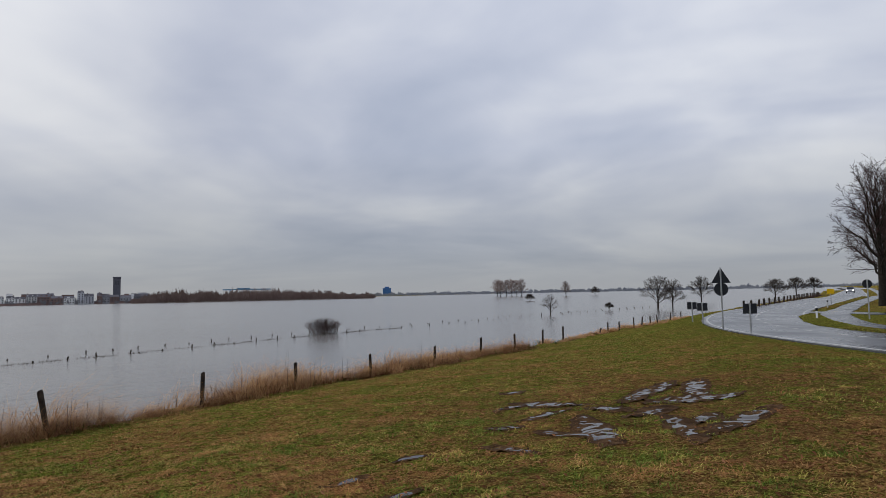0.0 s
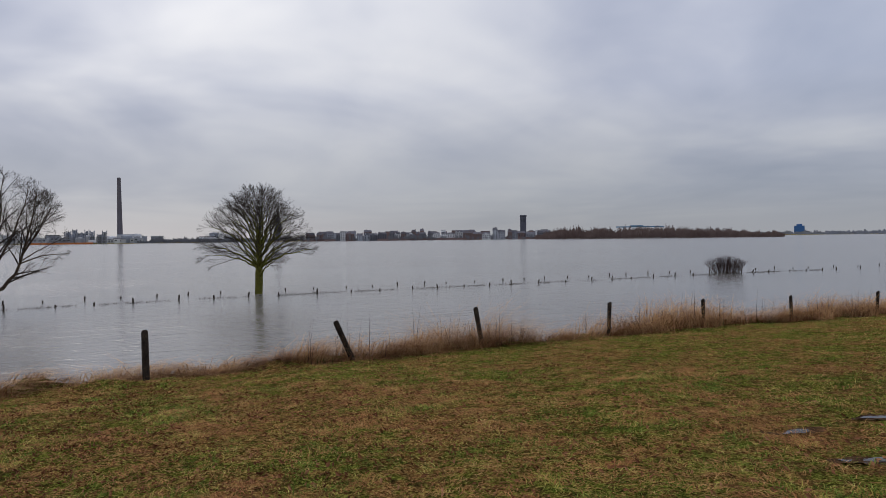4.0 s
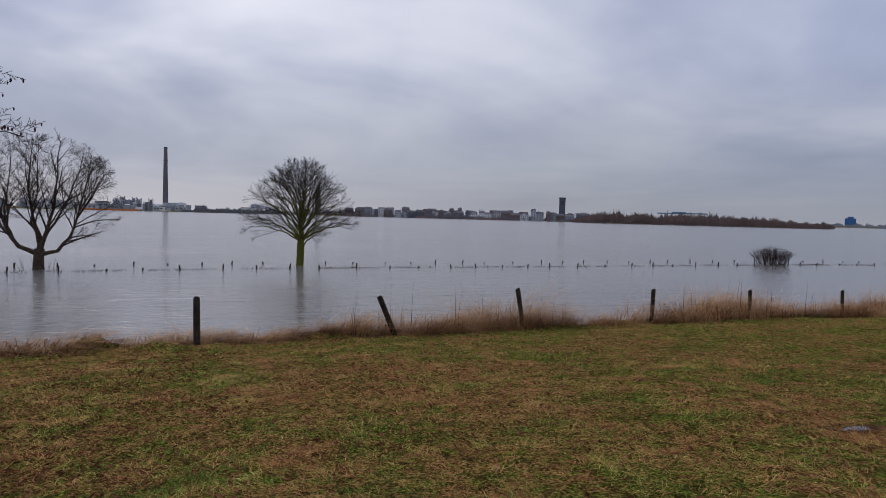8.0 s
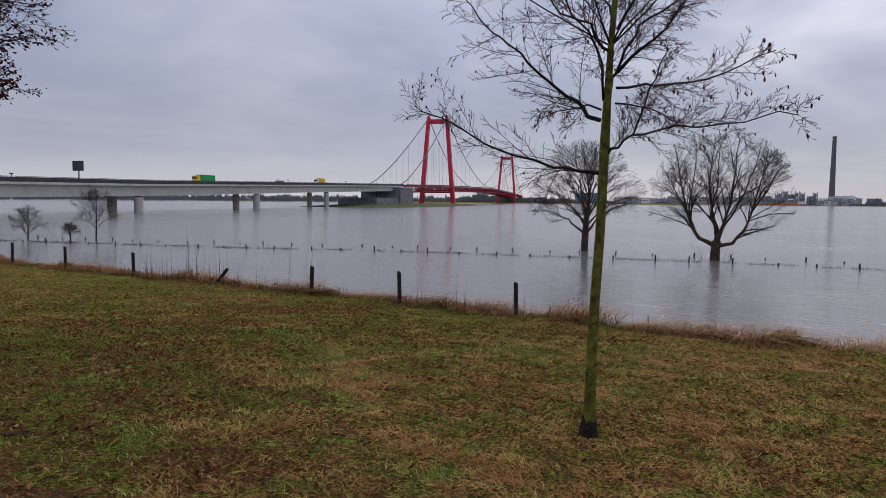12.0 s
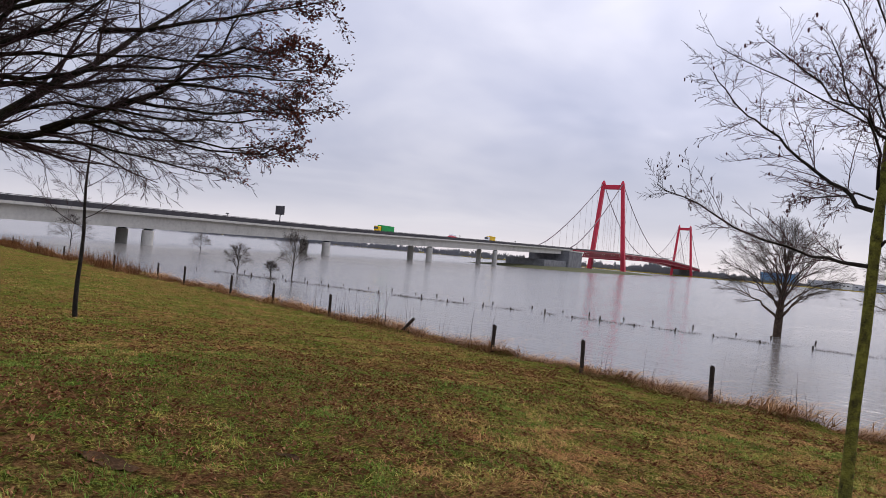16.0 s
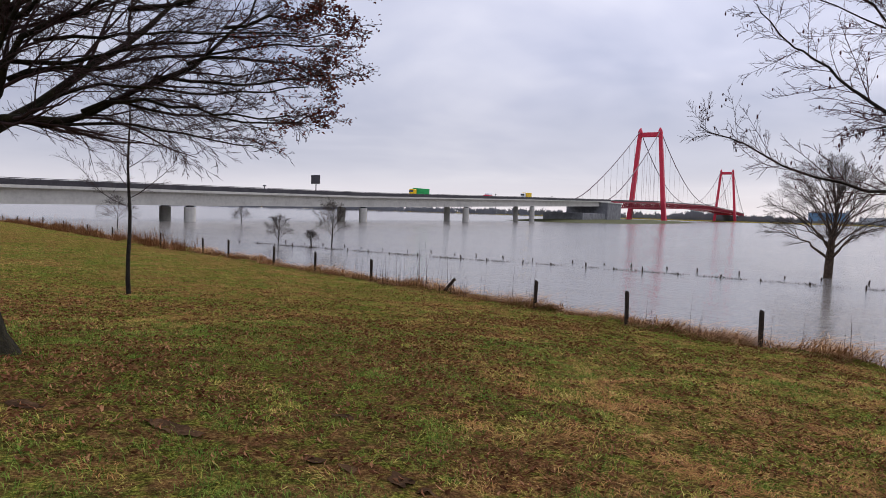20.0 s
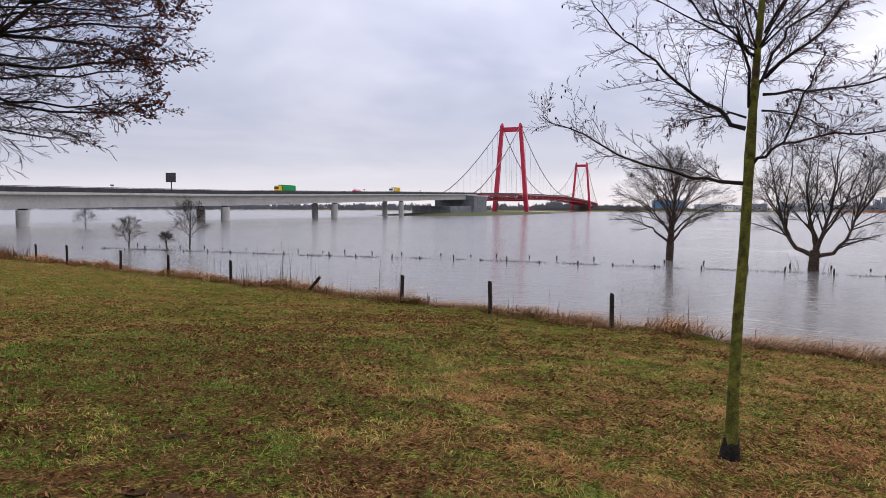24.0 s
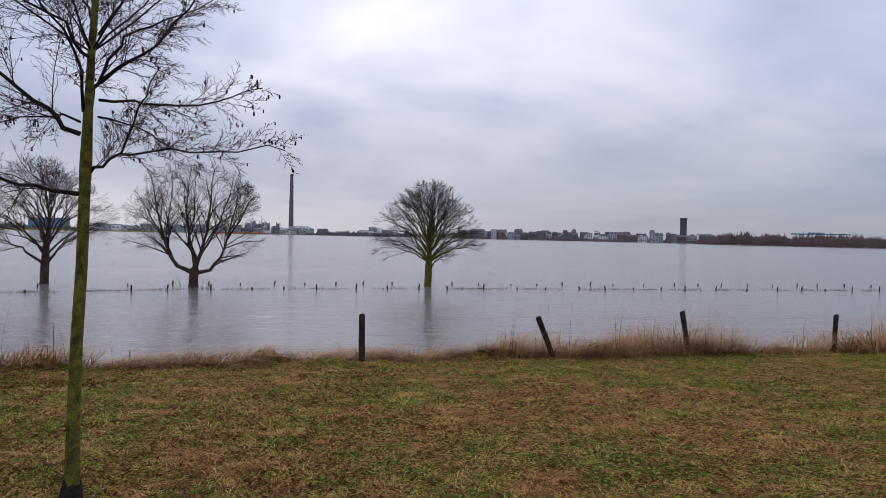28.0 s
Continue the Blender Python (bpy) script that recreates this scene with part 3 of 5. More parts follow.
r5 = random.Random(5)
strands("reed_fringe", "dry golden-brown reeds leaning along the fence", bank_spots(r5, 2.5, 30, 0.2, 0.75, 1.4, 0.5), REED, 1, 1.05, 1.3, 90, 0.007)
strands("broken_reeds", "broken rust-brown reeds fallen over the fence line", bank_spots(r5, 2.0, 34, 0.16, 0.6, 1.1, 0.4, -0.8, 0.4), RUST_REED, 17, 0.95, 1.55, 50, 0.008)
strands("reed_mat", "flattened brown reed litter under the fence", bank_spots(r5, 1.5, 34, 0.12, 0.5, 0.9, 0.1, -0.7, 0.5), RUST_REED, 7, 0.36, 2.3, 42, 0.009)
strands("bank_weeds", "green weeds growing under the reeds", bank_spots(r5, 2.0, 40, 0.4, 0.5, 1.0, 0.75, -0.5, 0.4), GREEN_WEED, 27, 0.35, 0.7, 34, 0.014)
strands("bank_grass", "matted straw-coloured grass tussocks overhanging the bank edge", bank_spots(r5, -101, 3, 0.2, 0.7, 1.3, 0.6, -0.8, 0.1) + bank_spots(r5, 30, 75, 0.3, 0.5, 1.0), REED, 2, 0.66, 1.6, 64, 0.010)
strands("bank_litter", "dark red-brown dead grass hanging over the bank edge", bank_spots(r5, -60, 3, 0.16, 0.6, 1.1, 0.5, -0.8, 0.2), RUST_REED, 12, 0.38, 2.0, 40, 0.010)
strands("bank_brambles", "brown bramble stems and dead weeds along the far bank", bank_spots(r5, -100, -42, 0.35, 0.6, 1.3, 0.3, -0.9, 0.9), RUST_REED, 14, 1.15, 0.7, 30, 0.014)
strands("dead_stalks", "tall dead weed stalks above the bank", bank_spots(r5, 3.5, 27, 0.45, 0.75, 1.25) + bank_spots(r5, -24, -15, 0.4, 1.0, 1.7) + bank_spots(r5, -14, -5, 0.9, 0.8, 1.3), TWIG, 3, 1.2, 0.18, 5, 0.008)

drowned = []
for i in range(2600):
    y = r5.uniform(-66, 70)
    if noise.noise((y * 0.5, 1, 0)) > -0.12:
        drowned.append((drowned_x(y, 0) + r5.gauss(-0.2, 0.3), y, 0.0, r5.uniform(0.3, 0.95)))
strands("drowned_grass", "thin dead grass tips above the flood along the drowned fence", drowned, TWIG_GREY, 6, 0.24, 0.6, 7, 0.009)

# ---- bare trees ----


def grow(r, tubes, pts, radius, size, level, counts, room, fine, spread=38, first=0.3):
    """Shoots along a limb that fan outward and stop at the crown's outline."""
    last = level == len(counts) - 1
    n = counts[level]
    for i in range(n):
        f = first + (1 - first) * (i + r.random()) / n
        at = f * (len(pts) - 1)
        j = min(int(at), len(pts) - 2)
        p, d = pts[j].lerp(pts[j + 1], at - j), (pts[j + 1] - pts[j]).normalized()
        way = side_way(r, d, r.uniform(0.6, 1.25) * spread)
        long = size * r.uniform(0.65, 1.2) * (1.15 - 0.5 * f)
        for _ in range(3):
            if room(p + way * long) <= 1 + 0.12 * r.random():
                break
            long *= 0.8
        if long < 0.06:
            continue
        if last:
            tubes.spike(p, p + way * long, fine)
            continue
        kid = bend(r, p, way, long, 4 if level < 2 else 2, 0.09, 0.015)
        thick = max(fine, radius * (1 - 0.75 * f) * 0.5)
        tubes.line(kid, taper(thick, max(fine * 0.6, thick * 0.3), len(kid)), 3 if thick < 0.02 else 5)
        grow(r, tubes, kid, thick, long * 0.62, level + 1, counts, room, fine, spread, 0.15)


def dome(a, low, mid, top, power=2.0):
    """How far out a point lies in a crown that is widest at mid: 1 is its outline."""
    def room(p):
        c = top - mid if p.z > mid else mid - low
        return (math.hypot(p.x, p.y) / a) ** power + (abs(p.z - mid) / c) ** power
    return room


def bare_tree(name, label, at, seed, height, spread, stem, trunk_h=1.2, limbs=14, counts=(8, 6, 5), bark=BARK, twig=TWIG_GREY, low=0.16, mid=0.36, turn=0.0, fine=0.006, group="", lean_out=34):
    """A winter tree: short trunk, a leader, limbs that arch out into a domed crown of fine twigs."""
    r = random.Random(seed)
    e = thing(name, label, "tree", at, turn, group)
    wood, twigs = Tubes(), Tubes()
    room = dome(spread, height * low, height * mid, height)
    fork = height * 0.62
    trunk = bend(r, Vector((0, 0, -0.4)), Vector((0, 0, 1)), fork + 0.4, 8, 0.025, 0.02)
    girth = [stem * (1.2 if i == 0 else 1.0) * (1 if p.z < trunk_h else max(0.16, 1 - 0.9 * (p.z - trunk_h) / (fork - trunk_h))) for i, p in enumerate(trunk)]
    wood.line(trunk, girth, 8)
    for i in range(limbs):
        f = (i + 0.5) / limbs
        a = 2 * math.pi * (i * 0.382 + 0.07 * r.random())
        root_z = trunk_h * 0.95 + (fork - trunk_h) * f ** 1.2 * 0.85
        k = min(len(trunk) - 2, int((root_z + 0.4) / (fork + 0.4) * 8))
        start = trunk[k].lerp(trunk[k + 1], 0.5)
        up = radians(4 + 80 * f ** (1.1 if lean_out > 30 else 0.95))
        out = Vector((math.cos(a) * math.cos(up) * spread, math.sin(a) * math.cos(up) * spread, height * mid + math.sin(up) * height * (1 - mid))) * r.uniform(0.8, 0.92)
        out.z = max(out.z, height * (low + 0.03))
        knee = Vector((start.x + (out.x - start.x) * 0.42, start.y + (out.y - start.y) * 0.42, start.z + (out.z - start.z) * (0.62 + 0.1 * f) + 0.55 * (1 - f)))
        n = 10
        limb = []
        for q in range(n + 1):
            t = q / n
            p = start * (1 - t) ** 2 + knee * (2 * t * (1 - t)) + out * t * t
            limb.append(p + Vector((r.gauss(0, 0.05), r.gauss(0, 0.05), r.gauss(0, 0.04))) * (height / 8 if 0 < q < n else 0))
        r0 = stem * r.uniform(0.26, 0.4) * (1.1 - 0.5 * f)
        wood.line(limb, taper(r0, 0.012, len(limb), 0.8), 6)
        grow(r, twigs, limb, r0, spread * (0.48 if lean_out > 30 else 0.43), 0, counts, room, fine, lean_out, 0.22 if lean_out > 30 else 0.34)
    wood.made("trunk", bark, e), twigs.made("crown", twig, e)
    return e


def stemmed_tree():
    """Three stems that part low down and curve up into one wide crown."""
    r = random.Random(34)
    e = thing("flooded_tree", "bare tree with three curved stems in flood water", "tree", (-48.2, -8.65, -0.2))
    wood, twigs = Tubes(), Tubes()
    room = dome(4.75, 2.0, 4.2, 8.75, 2.4)
    wood.line([Vector((0, 0, -0.5)), Vector((0, 0, 0.5)), Vector((0, 0.02, 1.1)), Vector((0, 0.05, 1.5))], [0.42, 0.32, 0.3, 0.3], 9)
    for depth, girth, run in ((0.3, 0.17, ((0, 1.2), (-1.1, 1.75), (-1.75, 3.0), (-2.1, 4.3), (-2.5, 6.2), (-2.8, 8.0))), (1.2, 0.08, ((-1.7, 2.9), (-1.8, 4.2), (-1.5, 5.8), (-1.3, 8.7))), (-1.3, 0.08, ((-2.0, 3.8), (-2.9, 5.0), (-3.8, 6.6))),
                              (-0.4, 0.15, ((0, 1.3), (0.1, 2.4), (-0.35, 3.8), (-0.6, 5.6), (-0.5, 7.2), (-0.3, 9.0))), (0.6, 0.16, ((0.05, 1.3), (0.5, 2.8), (0.95, 4.4), (1.2, 6.6), (1.4, 8.9))), (-1.8, 0.1, ((0.3, 2.2), (0.9, 3.4), (1.6, 5.0), (2.2, 7.0), (2.4, 8.4))), (1.9, 0.1, ((0, 2.0), (-0.3, 3.4), (0.2, 5.4), (0.4, 8.6))),
                              (-0.2, 0.15, ((0.1, 1.2), (1.1, 1.45), (1.8, 2.4), (2.25, 3.9), (2.8, 6.2), (3.1, 8.2))), (1.0, 0.08, ((2.2, 3.7), (3.2, 5.2), (4.0, 6.8))), (-1.5, 0.06, ((2.3, 4.1), (2.9, 5.5), (3.9, 6.0))),
                              (0.6, 0.05, ((-1.5, 2.5), (-3.1, 3.2), (-4.8, 3.7))), (-1.0, 0.04, ((-1.6, 2.8), (-3.0, 3.8), (-4.5, 4.6))), (0.5, 0.05, ((2.1, 3.1), (3.4, 3.6), (4.9, 3.7))), (-0.9, 0.04, ((2.2, 3.3), (3.5, 4.2), (4.7, 4.9)))):
        n = len(run) - 1
        pts = [Vector((depth * i / n, p[0] * 0.97, p[1] * 0.94)) for i, p in enumerate(run)]
        fine = []
        for a, b in zip(pts, pts[1:]):
            fine += [a, a.lerp(b, 0.5) + Vector((r.gauss(0, 0.05), r.gauss(0, 0.05), 0.03))]
        fine.append(pts[-1])
        wood.line(fine, taper(girth, 0.014, len(fine), 0.9), 7)
        grow(r, twigs, fine, girth, 2.5 if girth > 0.07 else 1.3, 0, (12, 7, 5, 3) if girth > 0.07 else (9, 5, 4), room, 0.0058, 38, 0.22)
    for i in range(16):
        a = r.uniform(0, 6.28)
        foot = Vector((math.cos(a) * r.uniform(0.3, 1.2), math.sin(a) * r.uniform(0.3, 1.2), 0))
        shoot = bend(r, foot, Vector((math.cos(a) * 0.3, math.sin(a) * 0.3, 1)), r.uniform(0.7, 1.6), 4, 0.08, 0)
        twigs.line(shoot, taper(0.012, 0.005, 5), 3)
    wood.made("trunk", BROWN_BARK, e), twigs.made("crown", TWIG_GREY, e)


bare_tree("flooded_tree", "bare round-crowned tree standing in flood water", (-49.5, 8.1, -0.2), 21, 8.3, 4.45, 0.28, trunk_h=1.75, limbs=46, counts=(7, 5, 4, 3), bark=MOSSY, fine=0.005, low=0.2, mid=0.33, lean_out=24)
stemmed_tree()
bare_tree("flooded_tree", "bare spreading tree standing in flood water", (-50.4, -18.8, -0.2), 45, 8.9, 4.8, 0.28, trunk_h=1.5, limbs=28, counts=(8, 5, 4, 3), bark=BROWN_BARK, fine=0.0055, low=0.2, mid=0.36, lean_out=28)


def willow_bush():
    r = random.Random(51)
    e = thing("flooded_bush", "round bare willow bush standing in flood water", "bush", (-48.2, 55.4, -0.3))
    stems, twigs, tips = Tubes(), Tubes(), []
    for i in range(170):
        a, f = r.uniform(0, 2 * math.pi), math.sqrt(r.random())
        tilt = radians(30) * f
        start = Vector((math.cos(a) * 1.15 * f, math.sin(a) * 1.15 * f, 0))
        way = Vector((math.cos(a) * math.sin(tilt), math.sin(a) * math.sin(tilt), math.cos(tilt)))
        run = bend(r, start, way, r.uniform(1.85, 2.1) * (1 - 0.16 * f * f), 6, 0.04, 0.01)
        stems.line(run, taper(0.018, 0.007, len(run)), 3)
        branch_out(r, twigs, tips, run, 0.015, 2.0, 0, (6, 3), 26, 0.3, 0.02, 0.08, 0.006, 0.3)
    tagged(stems.made("stem_mass", TWIG, e), kind="stuff"), tagged(twigs.made("crown", TWIG, e), kind="stuff")


willow_bush()


def limb_from(run, across, ahead, drift, r, jitter=0.02):
    """A limb through points given as (across, height), drifting ahead along its length."""
    n = len(run) - 1
    pts = [Vector((0, 0, z)) + across * a + ahead * (drift * i / n) for i, (a, z) in enumerate(run)]
    out = []
    for a, b in zip(pts, pts[1:]):
        out += [a, a.lerp(b, 0.5) + Vector((r.gauss(0, jitter), r.gauss(0, jitter), r.gauss(0, jitter)))]
    return out + [pts[-1]]


def alder():
    """The young tree by the path: mossy stem, long low limb, hanging cones."""
    r = random.Random(77)
    at = Vector((-6.51, -2.86, ground_z(-6.51, -2.86)))
    e = thing("young_alder", "young bare alder with mossy stem and hanging cones", "tree", at)
    wood, limb_wood, twigs, tips = Tubes(), Tubes(), Tubes(), []
    across, ahead = Vector((-0.34, 0.94, 0)), Vector((-0.94, -0.34, 0))
    stem = ((0, -0.3), (0, 0), (0.01, 0.12), (0.015, 0.6), (0.03, 1.2), (0.06, 1.8), (0.075, 2.4), (0.08, 2.55), (0.09, 2.9), (0.11, 3.4), (0.145, 4.0), (0.17, 4.7), (0.18, 5.4), (0.2, 6.2), (0.2, 6.9))
    trunk = [across * a + Vector((0, 0, z)) for a, z in stem]
    wood.line(trunk, [0.08, 0.072, 0.058, 0.047, 0.043, 0.041, 0.04, 0.044, 0.034, 0.027, 0.022, 0.018, 0.014, 0.010, 0.005], 10)
    for run, drift, rad in (
        (((0.05, 2.33), (-0.14, 2.35), (-0.35, 2.38), (-0.73, 2.50), (-1.12, 2.69), (-1.42, 2.86), (-1.68, 2.98)), 0.25, 0.026),
        (((0.09, 2.47), (0.19, 2.54), (0.31, 2.65), (0.38, 2.86), (0.46, 3.07), (0.55, 3.30)), -0.30, 0.022),
        (((0.31, 2.65), (0.52, 2.68), (0.78, 2.68), (1.11, 2.70), (1.45, 2.73)), -0.50, 0.016),
        (((0.04, 2.78), (-0.11, 2.90), (-0.26, 3.01), (-0.44, 3.17), (-0.61, 3.33), (-0.79, 3.51), (-0.94, 3.63), (-1.15, 3.90), (-1.27, 4.08)), 0.40, 0.028),
        (((0.11, 3.01), (0.16, 3.18), (0.23, 3.39), (0.34, 3.60), (0.55, 3.73), (0.81, 3.90), (1.05, 4.08)), 0.30, 0.026),
        (((0.16, 3.05), (0.40, 3.07), (0.63, 3.06), (0.87, 3.08), (1.11, 3.17), (1.35, 3.27)), -0.20, 0.018),
        (((0.10, 3.36), (-0.02, 3.45), (-0.14, 3.57), (-0.41, 3.76), (-0.61, 3.90), (-0.85, 4.08)), -0.50, 0.022),
        (((0.17, 3.18), (0.34, 3.33), (0.52, 3.45), (0.72, 3.72), (0.84, 3.99)), -0.60, 0.024),
        (((0.06, 2.95), (0.04, 3.21), (-0.08, 3.45), (-0.26, 3.66), (-0.38, 3.96)), -0.70, 0.020),
        (((0.14, 3.57), (0.10, 3.78), (0.01, 4.08), (-0.08, 4.37)), 0.50, 0.018),
        (((0.16, 3.54), (0.31, 3.81), (0.43, 4.08), (0.52, 4.40)), 0.10, 0.020),
        (((0.04, 2.87), (-0.14, 2.92), (-0.35, 2.92), (-0.55, 2.87)), 0.60, 0.014),
        (((0.16, 2.92), (0.34, 2.92), (0.58, 2.87), (0.78, 2.80)), 0.50, 0.014),
    ):
        limb = limb_from(run, across, ahead, drift, r)
        limb_wood = Tubes()
        limb_wood.line(limb, taper(rad * 0.72, 0.004, len(limb), 0.8), 6)
        branch_out(r, twigs, tips, limb, rad * 0.6, (limb[-1] - limb[0]).length, 0, (24, 12, 5), 42, 0.31, 0.012, 0.12, 0.0019, 0.1)
        limb_wood.made("limb", BARK, e)
    for i in range(20):
        z = r.uniform(3.3, 6.6)
        f = next(j for j in range(len(trunk) - 1) if trunk[j + 1].z >= z)
        a = i * 2.4
        limb = bend(r, trunk[f], Vector((math.cos(a), math.sin(a), r.uniform(0.5, 1.3))), (7.4 - z) * 0.42, 7, 0.08, 0.01)
        limb_wood = Tubes()
        limb_wood.line(limb, taper(0.009, 0.003, len(limb)), 5)
        branch_out(r, twigs, tips, limb, 0.009, (7.4 - z) * 0.42, 0, (11, 6, 4), 42, 0.36, 0.01, 0.12, 0.0019, 0.12)
        limb_wood.made("limb", BARK, e)
    wood.made("trunk", MOSSY, e), tagged(twigs.made("crown", ALDER_TWIG, e), kind="stuff")
    # a sleeve of darker bark round the lowest part of the stem
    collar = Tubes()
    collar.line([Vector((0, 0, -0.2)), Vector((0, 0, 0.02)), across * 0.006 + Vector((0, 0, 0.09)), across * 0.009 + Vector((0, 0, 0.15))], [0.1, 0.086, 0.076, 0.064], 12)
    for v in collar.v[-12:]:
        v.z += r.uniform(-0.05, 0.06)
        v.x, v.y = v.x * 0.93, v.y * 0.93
    collar.made("root_collar", BARK, e, "dark foot of the stem")
    one = bmesh.new()
    bmesh.ops.create_icosphere(one, subdivisions=1, radius=1.0, matrix=Matrix.Diagonal((0.0075, 0.0075, 0.017, 1)))
    cone_mesh = bpy.data.meshes.new("cone")
    one.to_mesh(cone_mesh), one.free()
    cone_mesh.materials.append(CONE)
    hung = [p for p, d, level in tips if level >= 1 and p.z < 5.0]
    for p in r.sample(hung, 300):
        cone = new("cone", cone_mesh)
        cone.parent = e
        cone.matrix_basis = Matrix.Translation(p - Vector((0, 0, 0.014))) @ Matrix.Scale(r.uniform(0.75, 1.3), 4)
    return e


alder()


def leaf_cards(name, spots, material, parent, seed, size):
    """Small curled dead leaves, one mesh: two bent quads each."""
    r = random.Random(seed)
    verts, faces = [], []
    for p in spots:
        a, b, s = r.uniform(0, 6.28), r.uniform(-0.9, 0.9), size * r.uniform(0.6, 1.3)
        u = Vector((math.cos(a), math.sin(a), b)).normalized() * s
        v = u.orthogonal().normalized() * s * 0.45
        w = u.cross(v).normalized() * s * 0.25
        n = len(verts)
        verts += [p - u, p + v + w, p + u, p - v + w]
        faces += [(n, n + 1, n + 2), (n, n + 2, n + 3)]
    return mesh_object(name, verts, faces, material, parent)


def oak():
    """The old tree whose low limbs reach over the meadow."""
    r = random.Random(9)
    e = thing("old_oak", "old oak with dark stem, wide low limbs and few brown leaves", "tree", (-0.94, -9.45, ground_z(-0.94, -9.45)))
    e.scale = (0.88, 0.88, 0.88)
    wood, twigs, tips = Tubes(), Tubes(), []
    across, ahead = Vector((-0.79, 0.613, 0)), Vector((-0.613, -0.79, 0))
    trunk = [Vector(p) for p in ((0, 0, -0.3), (0, 0, 0.0), (0.0, 0.0, 0.22), (0.0, 0.0, 0.5), (0.0, 0.02, 1.1), (0.0, 0.02, 1.9), (0.02, 0.0, 2.4), (0.05, 0.0, 3.3), (0.1, -0.05, 4.6), (0.2, -0.1, 6.5))]
    wood.line(trunk, [0.6, 0.5, 0.37, 0.3, 0.26, 0.25, 0.29, 0.26, 0.18, 0.07], 14)
    low = []
    for run, drift, rad in (
        (((0.05, 2.55), (0.48, 2.72), (1.0, 2.72), (1.5, 2.80), (2.1, 3.10), (2.86, 3.40), (3.33, 3.82), (3.70, 4.32), (4.0, 4.8)), 0.30, 0.082),
        (((0.05, 2.6), (0.48, 2.99), (0.61, 3.28), (0.88, 3.58), (1.36, 3.76), (1.77, 3.82), (2.1, 3.99), (2.5, 4.25), (3.1, 4.7)), -0.60, 0.076),
        (((0.55, 3.15), (1.1, 3.31), (1.63, 3.34), (2.1, 3.47), (2.8, 3.55), (3.6, 3.70), (4.3, 3.75), (4.75, 3.78)), 0.50, 0.046),
        (((1.5, 2.82), (2.1, 2.93), (2.7, 2.88), (3.3, 2.80), (3.9, 2.76), (4.3, 2.80)), -0.40, 0.036),
        (((2.86, 3.40), (3.5, 3.50), (4.2, 3.48), (4.8, 3.32)), 0.20, 0.030),
        (((2.45, 3.25), (3.2, 3.18), (3.9, 3.16), (4.4, 3.20), (4.75, 3.22)), -0.50, 0.028),
        (((3.33, 3.82), (3.9, 4.0), (4.4, 4.08), (4.85, 4.05)), 0.25, 0.028),
        (((2.1, 3.99), (3.2, 4.15), (4.2, 4.35), (4.9, 4.48)), -0.30, 0.038),
        (((0.6, 2.72), (1.3, 2.68), (2.0, 2.72), (2.7, 2.64), (3.2, 2.56), (3.6, 2.54)), 0.45, 0.032),
        (((1.85, 2.98), (2.65, 2.84), (3.5, 2.80), (4.2, 2.84), (4.5, 2.88)), 0.65, 0.026),
        (((0.06, 3.3), (0.6, 3.75), (1.2, 4.05), (1.9, 4.15), (2.7, 4.30), (3.6, 4.45), (4.5, 4.55)), -0.80, 0.055),
        (((0.1, 3.2), (0.5, 3.38), (1.2, 3.40), (1.7, 3.55), (2.45, 3.72), (3.1, 3.85), (3.9, 3.92), (4.6, 3.98)), 0.70, 0.046),
        (((0.14, 2.9), (0.55, 3.30), (1.04, 3.83), (1.61, 4.27), (2.18, 4.72)), -1.00, 0.055),
        (((0.06, 3.6), (0.51, 3.93), (1.04, 4.25), (1.73, 4.54), (2.50, 4.82), (3.4, 5.0)), 0.10, 0.060),
        (((0.9, 3.6), (1.5, 3.62), (2.2, 3.62), (2.9, 3.62), (3.7, 3.58), (4.5, 3.55)), -0.90, 0.032),
        (((0.7, 2.72), (1.3, 2.98), (1.9, 3.10), (2.6, 3.05), (3.4, 2.98), (4.1, 3.0), (4.6, 3.05)), -0.75, 0.034),
    ):
        limb = limb_from(run, across * 0.87, ahead, drift, r, 0.03)
        limb_wood = Tubes()
        limb_wood.line(limb, taper(rad * 0.8, 0.006, len(limb), 0.75), 8)
        branch_out(r, twigs, tips, limb, rad * 0.75, (limb[-1] - limb[0]).length, 0, (20, 10, 5, 3), 27, 0.31, 0.004, 0.17, 0.0027, 0.06)
        limb_wood.made("limb", OAK_BARK, e)
    for z, wx, wy, rise, length, rad in ((3.0, -0.9, -0.4, 0.6, 4.6, 0.09), (3.2, -0.3, -0.9, 0.6, 4.5, 0.09), (3.3, 0.6, 0.7, 0.7, 4.2, 0.09), (3.5, 0.9, -0.1, 0.6, 4.4, 0.09), (3.7, -0.7, 0.5, 1.0, 4.8, 0.09), (4.2, 0.4, -0.8, 0.9, 4.0, 0.08), (4.5, -0.8, -0.2, 1.1, 4.2, 0.07), (5.2, 0.1, 0.6, 1.4, 3.6, 0.06)):
        f = next(i for i in range(len(trunk) - 1) if trunk[i + 1].z >= z)
        limb = bend(r, trunk[f], Vector((wx, wy, rise)), length, 10, 0.08, 0.04)
        limb_wood = Tubes()
        limb_wood.line(limb, taper(rad, 0.012, len(limb), 0.75), 7)
        branch_out(r, twigs, tips, limb, rad, length, 0, (9, 6, 4), 32, 0.38, 0.0, 0.12, 0.003, 0.12)
        limb_wood.made("limb", OAK_BARK, e)
    wood.made("trunk", OAK_BARK, e), tagged(twigs.made("crown", TWIG, e), kind="stuff")
    spots = []
